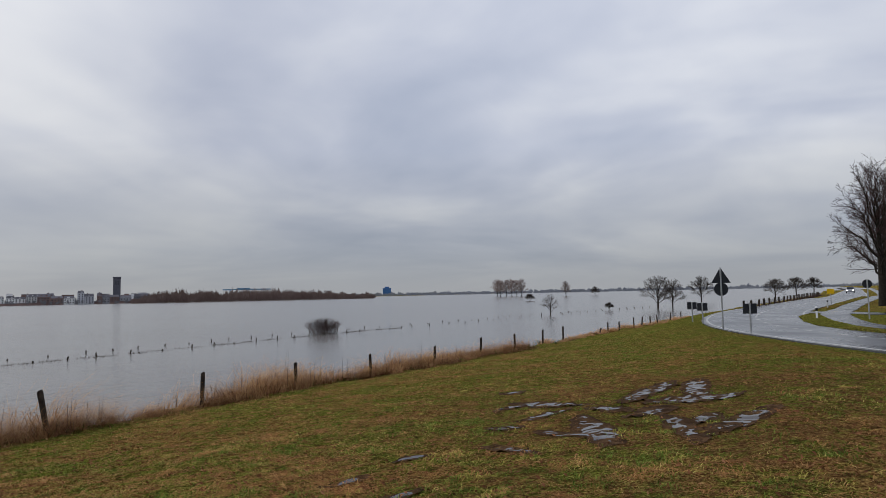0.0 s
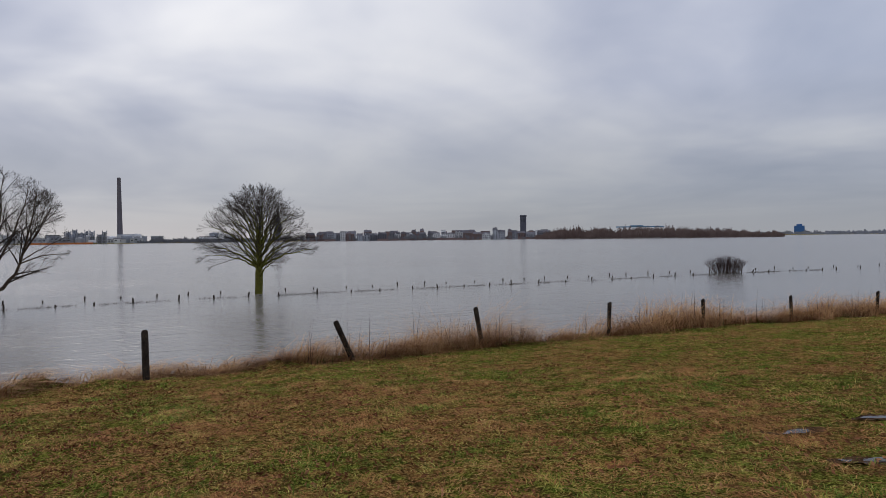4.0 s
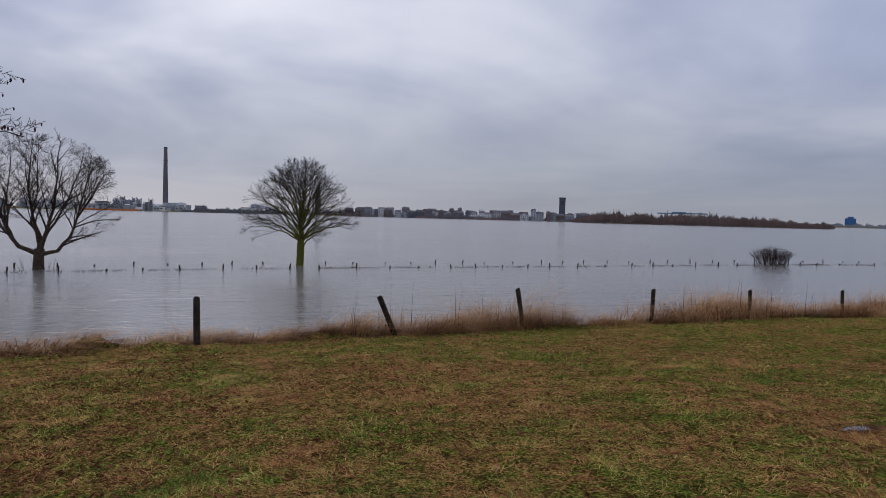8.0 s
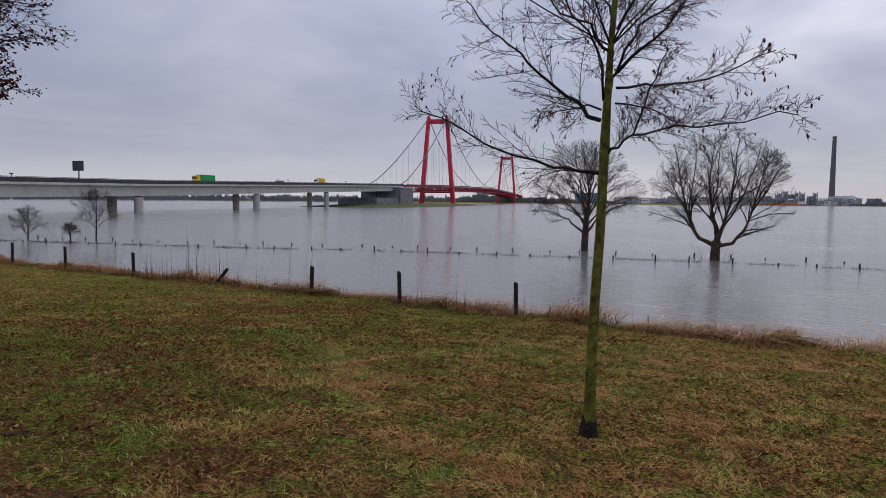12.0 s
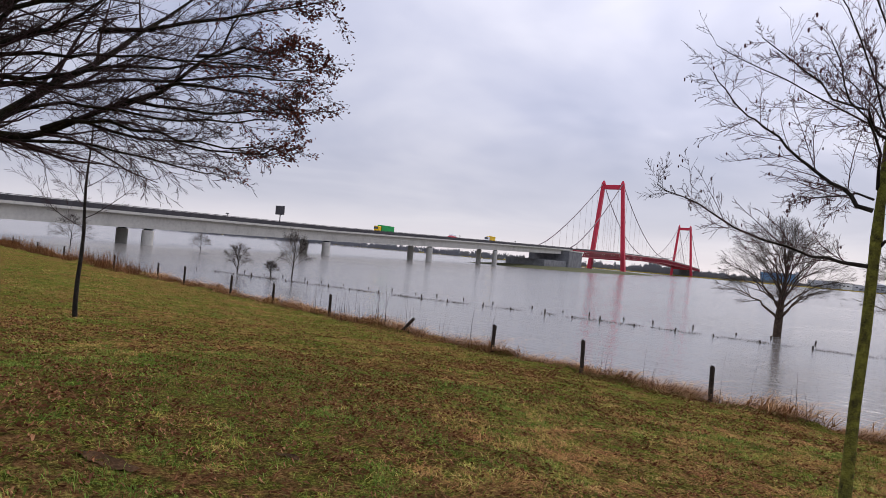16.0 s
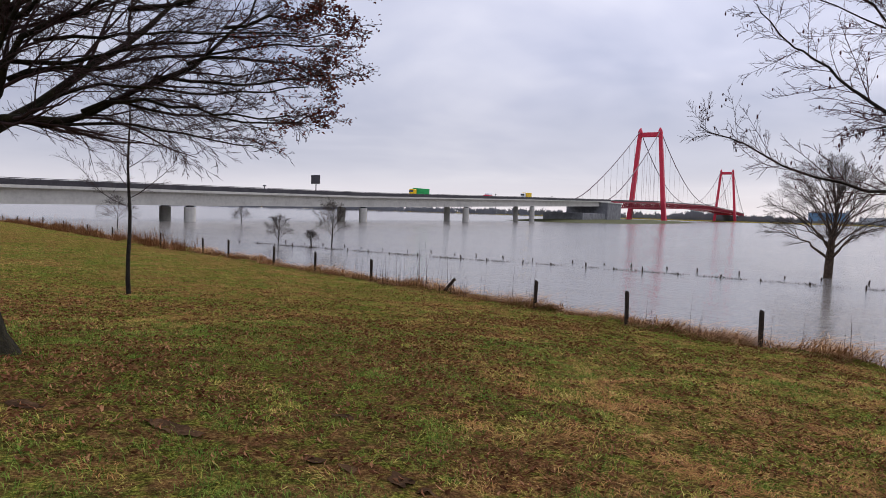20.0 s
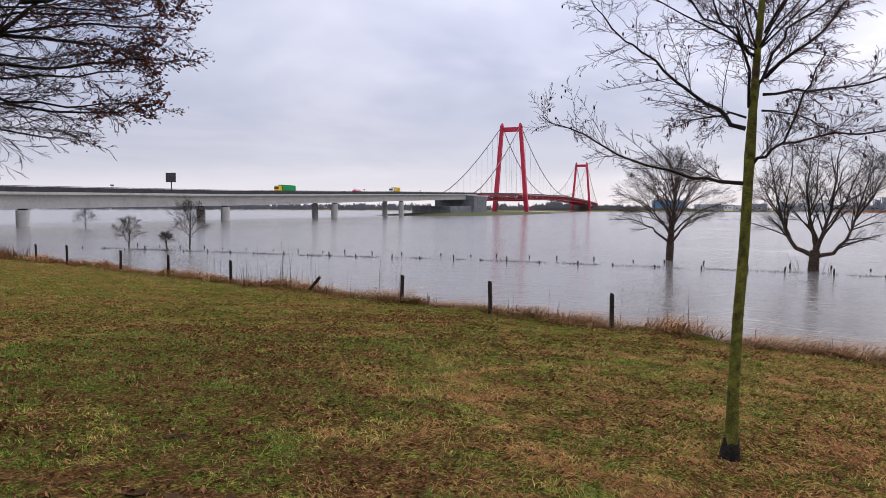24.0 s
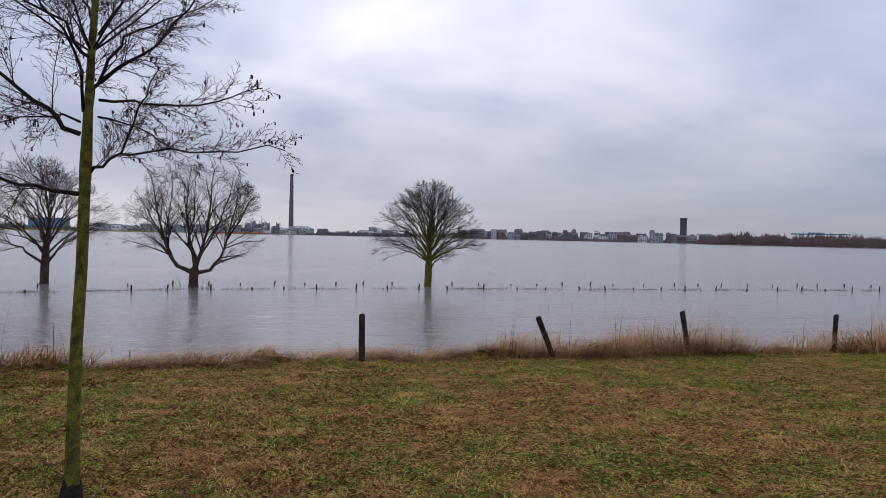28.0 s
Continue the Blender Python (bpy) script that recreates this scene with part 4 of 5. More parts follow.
    for p, d, level in tips:
        reach = p.dot(across)
        if level >= 2 and reach > 2.6 and p.z < 5.2 and 0.55 * noise.noise(p * 2.6) + 0.4 * (reach - 3.7) > r.uniform(-0.1, 0.5) and r.random() < 0.28:
            for _ in range(r.choice((1, 1, 2))):
                spots.append(p + Vector((r.gauss(0, 0.035), r.gauss(0, 0.035), r.gauss(0, 0.035))))
    tagged(leaf_cards("leaves", spots, LEAF, e, 4, 0.024), "withered red-brown leaves", kind="stuff")
    return e


oak()


def sapling():
    r = random.Random(15)
    x, y = -4.5, -18.0
    e = thing("sapling", "slender young bare tree in the meadow grass", "tree", (x, y, ground_z(x, y) - 0.02))
    wood, twigs, tips = Tubes(), Tubes(), []
    trunk = [Vector((0.03 * math.sin(i * 1.3), 0.03 * math.cos(i), -0.2 + 0.55 * i)) for i in range(11)]
    wood.line(trunk, taper(0.058, 0.008, 11), 8)
    for i in range(13):
        z, a = 2.1 + 0.24 * i, i * 2.4
        p = trunk[min(9, int((z + 0.2) / 0.55))]
        limb = bend(r, Vector((p.x, p.y, z)), Vector((math.cos(a), math.sin(a), 0.5 + 0.06 * i)), 1.75 - 0.07 * i, 7, 0.09, 0.01)
        twigs.line(limb, taper(0.011, 0.003, 8), 4)
        branch_out(r, twigs, tips, limb, 0.011, 1.7 - 0.09 * i, 0, (11, 6, 4), 36, 0.36, 0.015, 0.13, 0.003, 0.15)
    wood.made("trunk", BARK, e), tagged(twigs.made("crown", TWIG, e), kind="stuff")


sapling()
# shrubs and trees in the flood near the viaduct
for x, y, h, s, seed in ((-31.1, -66.4, 3.4, 1.7, 61), (-33.7, -63.8, 1.9, 0.9, 62), (-33.4, -58.9, 5.4, 2.3, 63), (-25.2, -111.3, 5.2, 3.4, 64), (-55.2, -136, 3.8, 2.6, 65)):
    t = bare_tree("flooded_tree", "small bare tree standing in flood water by the viaduct", (x, y, -0.2), seed, h, s, 0.07, trunk_h=0.35 if h < 4 else 1.2, limbs=14, counts=(8, 5, 4), low=0.1, mid=0.42, fine=0.008)
    if seed == 63:
        r9 = random.Random(63)
        pale = [Vector((r9.gauss(0, 0.8), r9.gauss(0, 0.8), r9.uniform(1.7, 5.3))) for _ in range(900)]
        tagged(leaf_cards("leaves", [p for p in pale if math.hypot(p.x, p.y) < 2.1 * (1 - abs(p.z - 3.2) / 2.6) + 0.2], PALE_LEAF, t, 8, 0.05), "withered pale brown leaves", kind="stuff")

# ---- river bridge ----
BU, BN = Vector((-0.9416, -0.3367, 0)), Vector((-0.3367, 0.9416, 0))
BASE = Vector((-483.6, -313.0, 0))


def bridge_m(s, off=0.0, z=0.0):
    """The frame at s metres along the bridge from the near pylon: x along, y to the upstream side."""
    p = BASE + BU * s + BN * off
    return Matrix.Translation((p.x, p.y, z)) @ Matrix.Rotation(math.atan2(BU.y, BU.x), 4, "Z")


def at_bridge(name, label, category, s, off=0.0, z=0.0, group=""):
    e = new(name)
    e.matrix_basis = bridge_m(s, off, z)
    return tagged(e, label, category, group)


def deck_z(s):
    """Height of the carriageway."""
    return 0.7 + float(np.interp(s, (-700, -505, -470, -400, -280, -152, 0, 250, 500, 660), (4.6, 5.7, 6.2, 7.2, 9.9, 12.6, 15.6, 18.5, 15.6, 12.5)))


def pylon(s):
    e = at_bridge("bridge_pylon", "tall red steel portal pylon of the suspension bridge", "bridge", s, 0, 0.7, "pylons of the bridge")
    for side in (-1, 1):
        bm = bmesh.new()
        levels = [(-3, 15.0, 5.4, 3.6), (15, 13.2, 5.0, 3.3), (76, 8.3, 3.9, 2.8), (78.6, 8.1, 1.2, 1.0)]
        rings = [[bm.verts.new((dx * lx / 2, side * y + dy * ly / 2, z)) for dx, dy in ((-1, -1), (1, -1), (1, 1), (-1, 1))] for z, y, lx, ly in levels]
        for a, b in zip(rings, rings[1:]):
            for i in range(4):
                bm.faces.new((a[i], a[(i + 1) % 4], b[(i + 1) % 4], b[i]))
        bm.faces.new(rings[-1])
        part("leg", bm, RED, e)
    part("crossbeam", boxed(-1.7, -7.4, 71.0, 1.7, 7.4, 74.8, 0.2), RED, e)
    part("deck_beam", boxed(-1.6, -13.2, 9.6, 1.6, 13.2, 12.2, 0.2), RED, e)
    return e


pylon(0), pylon(500)


def cables():
    e = at_bridge("suspension_cables", "suspension cables and hangers of the red bridge", "cable", 0)
    for side in (-1, 1):
        spans = []
        for i in range(25):
            spans.append((500 * i / 24, 20.5 + (77 - 20.5) * (2 * i / 24 - 1) ** 2))
        back = [(-152 * (1 - i / 10), deck_z(-152) + 1 + (77 - deck_z(-152) - 1) * (i / 10) ** 1.25) for i in range(11)]
        far = [(500 + 152 * i / 10, 77 + (14 - 77) * (1 - (1 - i / 10) ** 1.25)) for i in range(11)]
        for run in (back, spans, far):
            t = Tubes()
            pts = [Vector((s, side * (8.3 + 2.8 * max(0.0, (77 - z) / 62)), z)) for s, z in run]
            t.line(pts, [0.34] * len(pts), 6)
            t.made("main_cable", CABLE, e)
            for p in pts[1:-1]:
                if p.z > deck_z(p.x) + 2:
                    h = Tubes()
                    h.line([p, Vector((p.x, p.y, deck_z(p.x)))], [0.09, 0.09], 3)
                    h.made("hanger", CABLE, e)
    return e


cables()


def long_box(name, s0, s1, step, y0, y1, top, depth, material, parent):
    """A beam that follows the deck's line from s0 to s1."""
    n = max(1, round((s1 - s0) / step))
    verts, faces = [], []
    for i in range(n + 1):
        s = s0 + (s1 - s0) * i / n
        z = deck_z(s) + top
        verts += [(s, y0, z), (s, y1, z), (s, y1, z - depth), (s, y0, z - depth)]
    for i in range(n):
        a, b = 4 * i, 4 * i + 4
        faces += [(a + j, b + j, b + (j + 1) % 4, a + (j + 1) % 4) for j in range(4)]
    faces += [(0, 1, 2, 3), (4 * n + 3, 4 * n + 2, 4 * n + 1, 4 * n)]
    return mesh_object(name, verts, faces, material, parent)


def suspended_deck():
    e = at_bridge("bridge_deck", "red steel truss deck of the suspension bridge", "bridge", 0)
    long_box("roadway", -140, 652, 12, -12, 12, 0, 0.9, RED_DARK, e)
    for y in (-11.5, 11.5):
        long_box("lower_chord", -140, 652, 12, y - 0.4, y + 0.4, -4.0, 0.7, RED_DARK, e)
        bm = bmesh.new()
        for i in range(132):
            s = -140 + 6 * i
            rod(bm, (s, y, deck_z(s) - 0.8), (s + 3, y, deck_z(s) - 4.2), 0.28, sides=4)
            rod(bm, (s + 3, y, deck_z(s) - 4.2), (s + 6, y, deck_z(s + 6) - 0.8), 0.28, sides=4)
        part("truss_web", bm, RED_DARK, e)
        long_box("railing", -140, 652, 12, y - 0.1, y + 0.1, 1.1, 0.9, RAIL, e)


suspended_deck()


def viaduct():
    e = at_bridge("viaduct", "long pale concrete approach viaduct with railings", "bridge", 0)
    long_box("deck_slab", -760, -140, 8, -9.5, 12.5, 0, 0.55, CONCRETE, e)
    for y0, y1 in ((5.0, 11.2), (-8.2, -2.0)):
        long_box("girder", -760, -150, 8, y0, y1, -0.5, 2.9, CONCRETE, e)
    for y in (12.3, -9.3):
        long_box("parapet", -760, -140, 8, y - 0.15, y + 0.15, 1.05, 1.55, RAIL, e)
        long_box("guard_rail", -760, -140, 8, y - 0.06, y + 0.06, 1.25, 0.12, RAIL, e)
        bm = bmesh.new()
        s = -640.0
        while s < -141:
            box(bm, s - 0.06, y - 0.06, deck_z(s) + 0.4, s + 0.06, y + 0.06, deck_z(s) + 1.2)
            s += 2.5 if s < -300 else 5
        tagged(part("railing_posts", bm, RAIL, e), kind="stuff")


viaduct()
for s in (-269, -336, -402, -465, -530, -596):
    for off in (8.1, -0.6):
        e = at_bridge("viaduct_pier", "round concrete viaduct pier standing in flood water", "bridge pier", s, off, 0, "piers of the viaduct")
        part("column", rodded((0, 0, -2.5), (0, 0, deck_z(s) - 3.75), 1.25, sides=24), CONCRETE, e, smooth=False)
        part("bearing", rodded((0, 0, deck_z(s) - 3.75), (0, 0, deck_z(s) - 3.38), 0.9, sides=16), RUBBER, e)


def abutment():
    e = at_bridge("bridge_abutment", "grey stone anchor block at the end of the red span", "bridge", -152)
    part("upper_block", boxed(-9, -13.5, -2, 22, 13.5, 11.8, 0.15), STONE, e)
    part("lower_block", boxed(-52, -12, -2, -9, 12.2, 5.2, 0.15), STONE, e)
    part("cap", boxed(-9.4, -13.9, 11.8, 22.4, 13.9, 12.5, 0.1), CONCRETE, e)


abutment()


def islet(name, s0, s1, off, half, top):
    verts, faces = [], []
    n, m = 40, 10
    for j in range(m + 1):
        for i in range(n + 1):
            u, v = i / n * 2 - 1, j / m * 2 - 1
            q = BASE + BU * (s0 + (s1 - s0) * i / n) + BN * (off + half * v)
            d = max(0, 1 - (abs(u) ** 3 + abs(v) ** 2.4) * (1 + 0.2 * noise.noise((u * 3, v * 3, s0))))
            verts.append((q.x, q.y, -0.5 + (top + 0.5) * d**0.6))
    for j in range(m):
        for i in range(n):
            a = j * (n + 1) + i
            faces.append((a, a + 1, a + n + 2, a + n + 1))
    return tagged(mesh_object(name, verts, faces, ISLET, smooth=True), "low green bank round the bridge foundations", "grass", kind="structure")


islet("bank_at_bridge", -262, 60, 6, 40, 1.7)


def lorry(s, off, paint, label, length=13.0):
    e = at_bridge("lorry", label, "truck", s, off, deck_z(s) + 0.02)
    part("trailer", boxed(-length / 2, -1.25, 1.0, length / 2 - 3, 1.25, 3.9, 0.08), paint, e)
    cab = part("cab", boxed(length / 2 - 2.6, -1.2, 0.7, length / 2, 1.2, 3.4, 0.25), WHITE if paint is YELLOW else YELLOW, e)
    part("windscreen", boxed(length / 2 - 0.03, -1.05, 2.0, length / 2 + 0.02, 1.05, 3.0), GLASS, cab)
    for x in (-length / 2 + 1.2, -length / 2 + 2.6, -length / 2 + 4.0, length / 2 - 1.4):
        for y in (-1.1, 1.1):
            wheel = part("wheel", rodded((x, y - 0.15, 0.5), (x, y + 0.15, 0.5), 0.5, sides=16), RUBBER, e)
            part("rim", rodded((x, y - 0.17, 0.5), (x, y + 0.17, 0.5), 0.27, sides=12), GALV, wheel)
    e.matrix_basis = e.matrix_basis @ Matrix.Rotation(math.pi, 4, "Z") @ Matrix.Scale(0.82, 4)
    return e


lorry(-364, 4, GREEN, "green lorry driving over the viaduct")
lorry(-272, 6, YELLOW, "yellow box lorry with white cab on the viaduct", 11.0)


e = at_bridge("van", "small red and white van on the viaduct", "van", -309, 4, deck_z(-309) + 0.02)
part("body", boxed(-2.6, -0.95, 0.4, 2.6, 0.95, 1.5, 0.15), RED, e), part("roof", boxed(-1.4, -0.9, 1.5, 2.5, 0.9, 2.4, 0.2), WHITE, e)
for x in (-1.7, 1.7):
    for y in (-0.85, 0.85):
        part("wheel", rodded((x, y - 0.1, 0.36), (x, y + 0.1, 0.36), 0.36, sides=14), RUBBER, e)


def gantry():
    s = -405
    e = at_bridge("sign_gantry", "dark road sign board on a post above the viaduct", "road sign", s, -8.6, deck_z(s))
    part("post", rodded((0, 0, -0.3), (0, 0, 6.2), 0.16), RAIL, e)
    part("board", boxed(-0.12, -1.6, 3.6, 0.12, 2.0, 6.4, 0.04), RAIL, e)


gantry()


def pole(s, off, h):
    e = at_bridge("viaduct_lamp_post", "short grey lamp post on the viaduct edge", "lamp", s, off, deck_z(s), "lamp posts of the viaduct")
    part("post", rodded((0, 0, -0.2), (0, 0, h), 0.1), RAIL, e)
    part("head", boxed(-0.5, -0.2, h - 0.1, 0.5, 0.2, h + 0.25, 0.05), RAIL, e)


for s in range(-502, -150, 76):
    pole(s, -9.4, 2.2)

# ---- across the river ----


def yaw_at(yaw, d, z=0.0):
    return (-math.sin(radians(yaw)) * d, math.cos(radians(yaw)) * d, z)


def town_house(yaw, d, w, depth, h, wall, roof_h, storeys, seed):
    r = random.Random(seed)
    e = thing("town_house", "pale riverside town house with rows of windows" if wall is WHITE else "grey and brown riverside town house with pitched roof", "house", yaw_at(yaw, d, 1.0), yaw + 180, "houses of the riverside town")
    part("wall", boxed(-w / 2, -depth / 2, -3, w / 2, depth / 2, h), wall, e)
    if roof_h > 0.5:
        v = [(-w / 2 - 0.3, -depth / 2 - 0.3, h), (w / 2 + 0.3, -depth / 2 - 0.3, h), (w / 2 + 0.3, depth / 2 + 0.3, h), (-w / 2 - 0.3, depth / 2 + 0.3, h), (-w / 2 + 1, 0, h + roof_h), (w / 2 - 1, 0, h + roof_h)]
        mesh_object("roof", v, [(0, 1, 5, 4), (2, 3, 4, 5), (1, 2, 5), (3, 0, 4), (0, 3, 2, 1)], ROOF, e)
    else:
        part("roof", boxed(-w / 2 - 0.2, -depth / 2 - 0.2, h, w / 2 + 0.2, depth / 2 + 0.2, h + 0.5), ROOF, e)
    cols = max(2, int(w / 3.4))
    pane = bpy.data.meshes.get("house_window") or boxed_mesh("house_window", (-0.75, -0.1, -0.9, 0.75, 0.1, 0.9), GLASS)
    if roof_h > 0.5:
        for j in range(r.randint(1, 3)):
            x = r.uniform(-w * 0.35, w * 0.35)
            part("dormer", boxed(x - 0.9, depth * 0.2, h, x + 0.9, depth * 0.42, h + roof_h * 0.62), wall, e)
        x = r.uniform(-w * 0.4, w * 0.4)
        part("chimney", boxed(x - 0.5, -0.5, h + roof_h * 0.4, x + 0.5, 0.5, h + roof_h + 1.2), BRICK, e)
    elif storeys:
        for i in range(1, storeys):
            z = 0.9 + (h - 1.2) / storeys * i
            part("balcony", boxed(-w * 0.36, depth / 2, z, w * 0.2, depth / 2 + 1.3, z + 1.0), wall, e)
    for i in range(storeys):
        for j in range(cols):
            ob = new("window", pane)
            ob.parent = e
            ob.location = (-w / 2 + w * (j + 0.5) / cols, depth / 2, 2.2 + (h - 1.2) / storeys * i)
    return e


def boxed_mesh(name, dims, material):
    me = bpy.data.meshes.new(name)
    bm = boxed(*dims)
    bm.to_mesh(me)
    bm.free()
    me.materials.append(material)
    return me


r7 = random.Random(70)
n_house = 0
for row_d, low in ((1195, 3.5), (1150, 0.0)):
    yaw = 76.2
    while yaw > 54.6:
        w = r7.uniform(7, 17)
        d = row_d + 25 * math.sin(yaw * 0.5)
        h = r7.uniform(8, 12.5) + low if r7.random() < 0.88 else r7.uniform(13, 17)
        wall = r7.choice((WHITE, WHITE, PALE, GREY_WALL, BRICK, BRICK, SLATE))
        town_house(yaw, d, w, 10, h, wall, 0 if h > 12.5 and r7.random() < 0.6 else r7.uniform(3, 5), max(2, int(h / 3)) if low == 0 else 0, n_house)
        yaw -= math.degrees(w / d) * (r7.uniform(0.98, 1.12) if low == 0 else r7.uniform(1.2, 2.6))
        n_house += 1
for i in range(24):
    e = thing("flood_wall", "low dark brick flood wall along the town quay", "wall", yaw_at(76.4 - i * 0.92, 1128), 76.4 - i * 0.92 + 180)
    part("wall", boxed(-9.2, -0.5, -3, 9.2, 0.5, 3.2), BRICK, e), part("coping", boxed(-9.2, -0.7, 3.2, 9.2, 0.7, 3.5), ROOF, e)


def church():
    e = thing("church_tower", "tall dark square brick church tower over the town", "church", yaw_at(57.35, 1350), 57)
    part("tower", boxed(-6.3, -6.3, -3, 6.3, 6.3, 47, 0.2), TOWER, e)
    part("cornice", boxed(-7.0, -7.0, 46, 7.0, 7.0, 49.0, 0.2), TOWER, e)
    for x in (-3, 0, 3):
        part("belfry_opening", boxed(x - 0.8, -6.36, 34, x + 0.8, -6.2, 42), GLASS, e)
    part("nave", boxed(7, -9, -3, 34, 9, 15), TOWER, e)


church()


def spire():
    e = thing("church_spire", "slender pointed church spire behind the trees", "church", yaw_at(78.9, 1400), 40)
    part("tower", boxed(-4.5, -4.5, -3, 4.5, 4.5, 34), TOWER, e)
    part("spire", rodded((0, 0, 34), (0, 0, 72), 6.0, 0.1, sides=8), TOWER, e)


spire()


def chimney():
    e = thing("factory_chimney", "tall slim grey factory chimney", "chimney", yaw_at(91.25, 1250))
    part("stack", rodded((0, 0, -3), (0, 0, 114.5), 4.9, 2.9, sides=24), STACK, e)
    for z in (60, 90, 112):
        part("platform", rodded((0, 0, z), (0, 0, z + 1.2), 5.1 - z * 0.0165, sides=24), STACK, e)


chimney()
r8 = random.Random(88)
for i in range(96):
    yaw = r8.uniform(81, 107.5)
    d = r8.uniform(1180, 1300)
    kind = r8.random()
    if kind < 0.55:
        w, h = r8.uniform(8, 34), r8.uniform(4, 15)
        e = thing("factory_hall", "grey factory hall on the far bank", "building", yaw_at(yaw, d), yaw, "halls of the works")
        part("wall", boxed(-w / 2, -9, -3, w / 2, 9, h), r8.choice((WHITE, PALE, PIPES, PALE)), e)
        part("roof", boxed(-w / 2 - 0.4, -9.4, h, w / 2 + 0.4, 9.4, h + 0.9), r8.choice((ROOF, PALE, PIPES)), e)
        pane = bpy.data.meshes.get("hall_window") or boxed_mesh("hall_window", (-1.6, -0.1, -0.8, 1.6, 0.1, 0.8), GLASS)
        for j in range(int(w / 6)):
            ob = new("window", pane)
            ob.parent, ob.location = e, (-w / 2 + 6 * (j + 0.5), -9, h * 0.62)
    elif kind < 0.8:
        e = thing("storage_tank", "round pale storage tank of the works", "tank", yaw_at(yaw, d), 0, "tanks of the works")
        rr, h = r8.uniform(4, 9), r8.uniform(8, 17)
        part("shell", rodded((0, 0, -3), (0, 0, h), rr, sides=20), r8.choice((WHITE, PIPES)), e)
        part("lid", rodded((0, 0, h), (0, 0, h + 1.5), rr, rr * 0.2, sides=20), PIPES, e)
    else:
        e = thing("plant_tower", "steel process tower with open platforms", "tower", yaw_at(91.8 + r8.uniform(0, 3.2), d), yaw, "process towers of the works")
        h = r8.uniform(12, 26)
        for x in (-3, 3):
            for y in (-3, 3):
                part("column", boxed(x - 0.4, y - 0.4, -3, x + 0.4, y + 0.4, h), PIPES, e)
        for z in range(5, int(h), 6):
            part("platform", boxed(-3.8, -3.8, z, 3.8, 3.8, z + 0.7), PIPES, e)
        part("vessel", rodded((0, 0, 0), (0, 0, h * 0.9), 1.8, sides=12), PIPES, e)
e = thing("blue_hall", "bright blue factory building on the far bank", "building", yaw_at(109.6, 1280), 110)
part("wall", boxed(-27, -12, -3, 27, 12, 19), BLUE_PALE, e), part("roof", boxed(-27.5, -12.5, 19, 27.5, 12.5, 20), ROOF, e), part("stair_tower", boxed(27.5, -6, -3, 34, 6, 24), PALE, e)
e = thing("barge", "long orange river barge moored at the far bank", "barge", yaw_at(95.3, 1120), 95.3 + 0)
part("hull", boxed(-42, -5, -1.2, 42, 5, 2.6, 0.5), ORANGE, e), part("wheelhouse", boxed(36, -4, 2.6, 46, 4, 6.5), WHITE, e)
e = thing("blue_tower_block", "distant blue tower block on the skyline", "building", yaw_at(35.4, 3500), 35)
part("wall", boxed(-22, -15, -3, 22, 15, 42), BLUE, e), part("roof_house", boxed(-12, -9, 42, 12, 9, 50), BLUE, e)
e = thing("dock_crane", "pale blue gantry crane above the far woods", "crane", yaw_at(47.4, 2100), 47)
part("girder", boxed(-72, -4, 29.5, 72, 4, 33), BLUE_PALE, e), part("trolley", boxed(-30, -5, 32, 10, 5, 36), BLUE_PALE, e)
for x in (-50, 0, 50):
    part("leg", boxed(x - 1.5, -3, -3, x + 1.5, 3, 29.5), BLUE_PALE, e)


def wood_belt(name, label, yaw0, yaw1, d0, d1, h0, h1, count, seed, material, z=0.0, width=3.0):
    """A belt of bare wood far off: crowns of countless upward sprays of twigs, one mesh."""
    r = random.Random(seed)
    verts, faces = [], []
    for i in range(count):
        yaw, d = r.uniform(yaw0, yaw1), r.uniform(d0, d1)
        env = 0.8 + 0.32 * noise.noise((yaw * 0.9, seed, 0)) + 0.4 * noise.noise((yaw * 4, seed, 3)) + 0.3 * noise.noise((yaw * 11, seed, 6))
        env *= 0.45 + 0.55 * ease(yaw, yaw0, yaw0 + 8) * ease(-yaw, -yaw1, 2 - yaw1)
        h = r.uniform(h0, h1) * max(0.25, env)
        x, y, _ = yaw_at(yaw, d)
        side = Vector((math.cos(radians(yaw)), math.sin(radians(yaw)), 0))
        for _k in range(9):
            a = r.gauss(0, 0.42)
            w = width * r.uniform(0.03, 0.1)
            p0 = Vector((x, y, z)) + side * r.gauss(0, width * 0.25) + Vector((0, 0, h * r.uniform(0, 0.35)))
            p1 = Vector((x, y, z)) + side * (h * 0.55 * math.sin(a)) + Vector((r.gauss(0, 1), r.gauss(0, 1), h * r.uniform(0.6, 1.0) * math.cos(a)))
            n = len(verts)
            mid = p0.lerp(p1, 0.55)
            verts += [p0 - side * w * 0.5, p0 + side * w * 0.5, mid + side * w * 1.4, p1 + side * w * 0.5, p1 - side * w * 0.5, mid - side * w * 1.4]
            faces.append((n, n + 1, n + 2, n + 3, n + 4, n + 5))
    return tagged(mesh_object(name, verts, faces, material), label, "trees", kind="stuff")


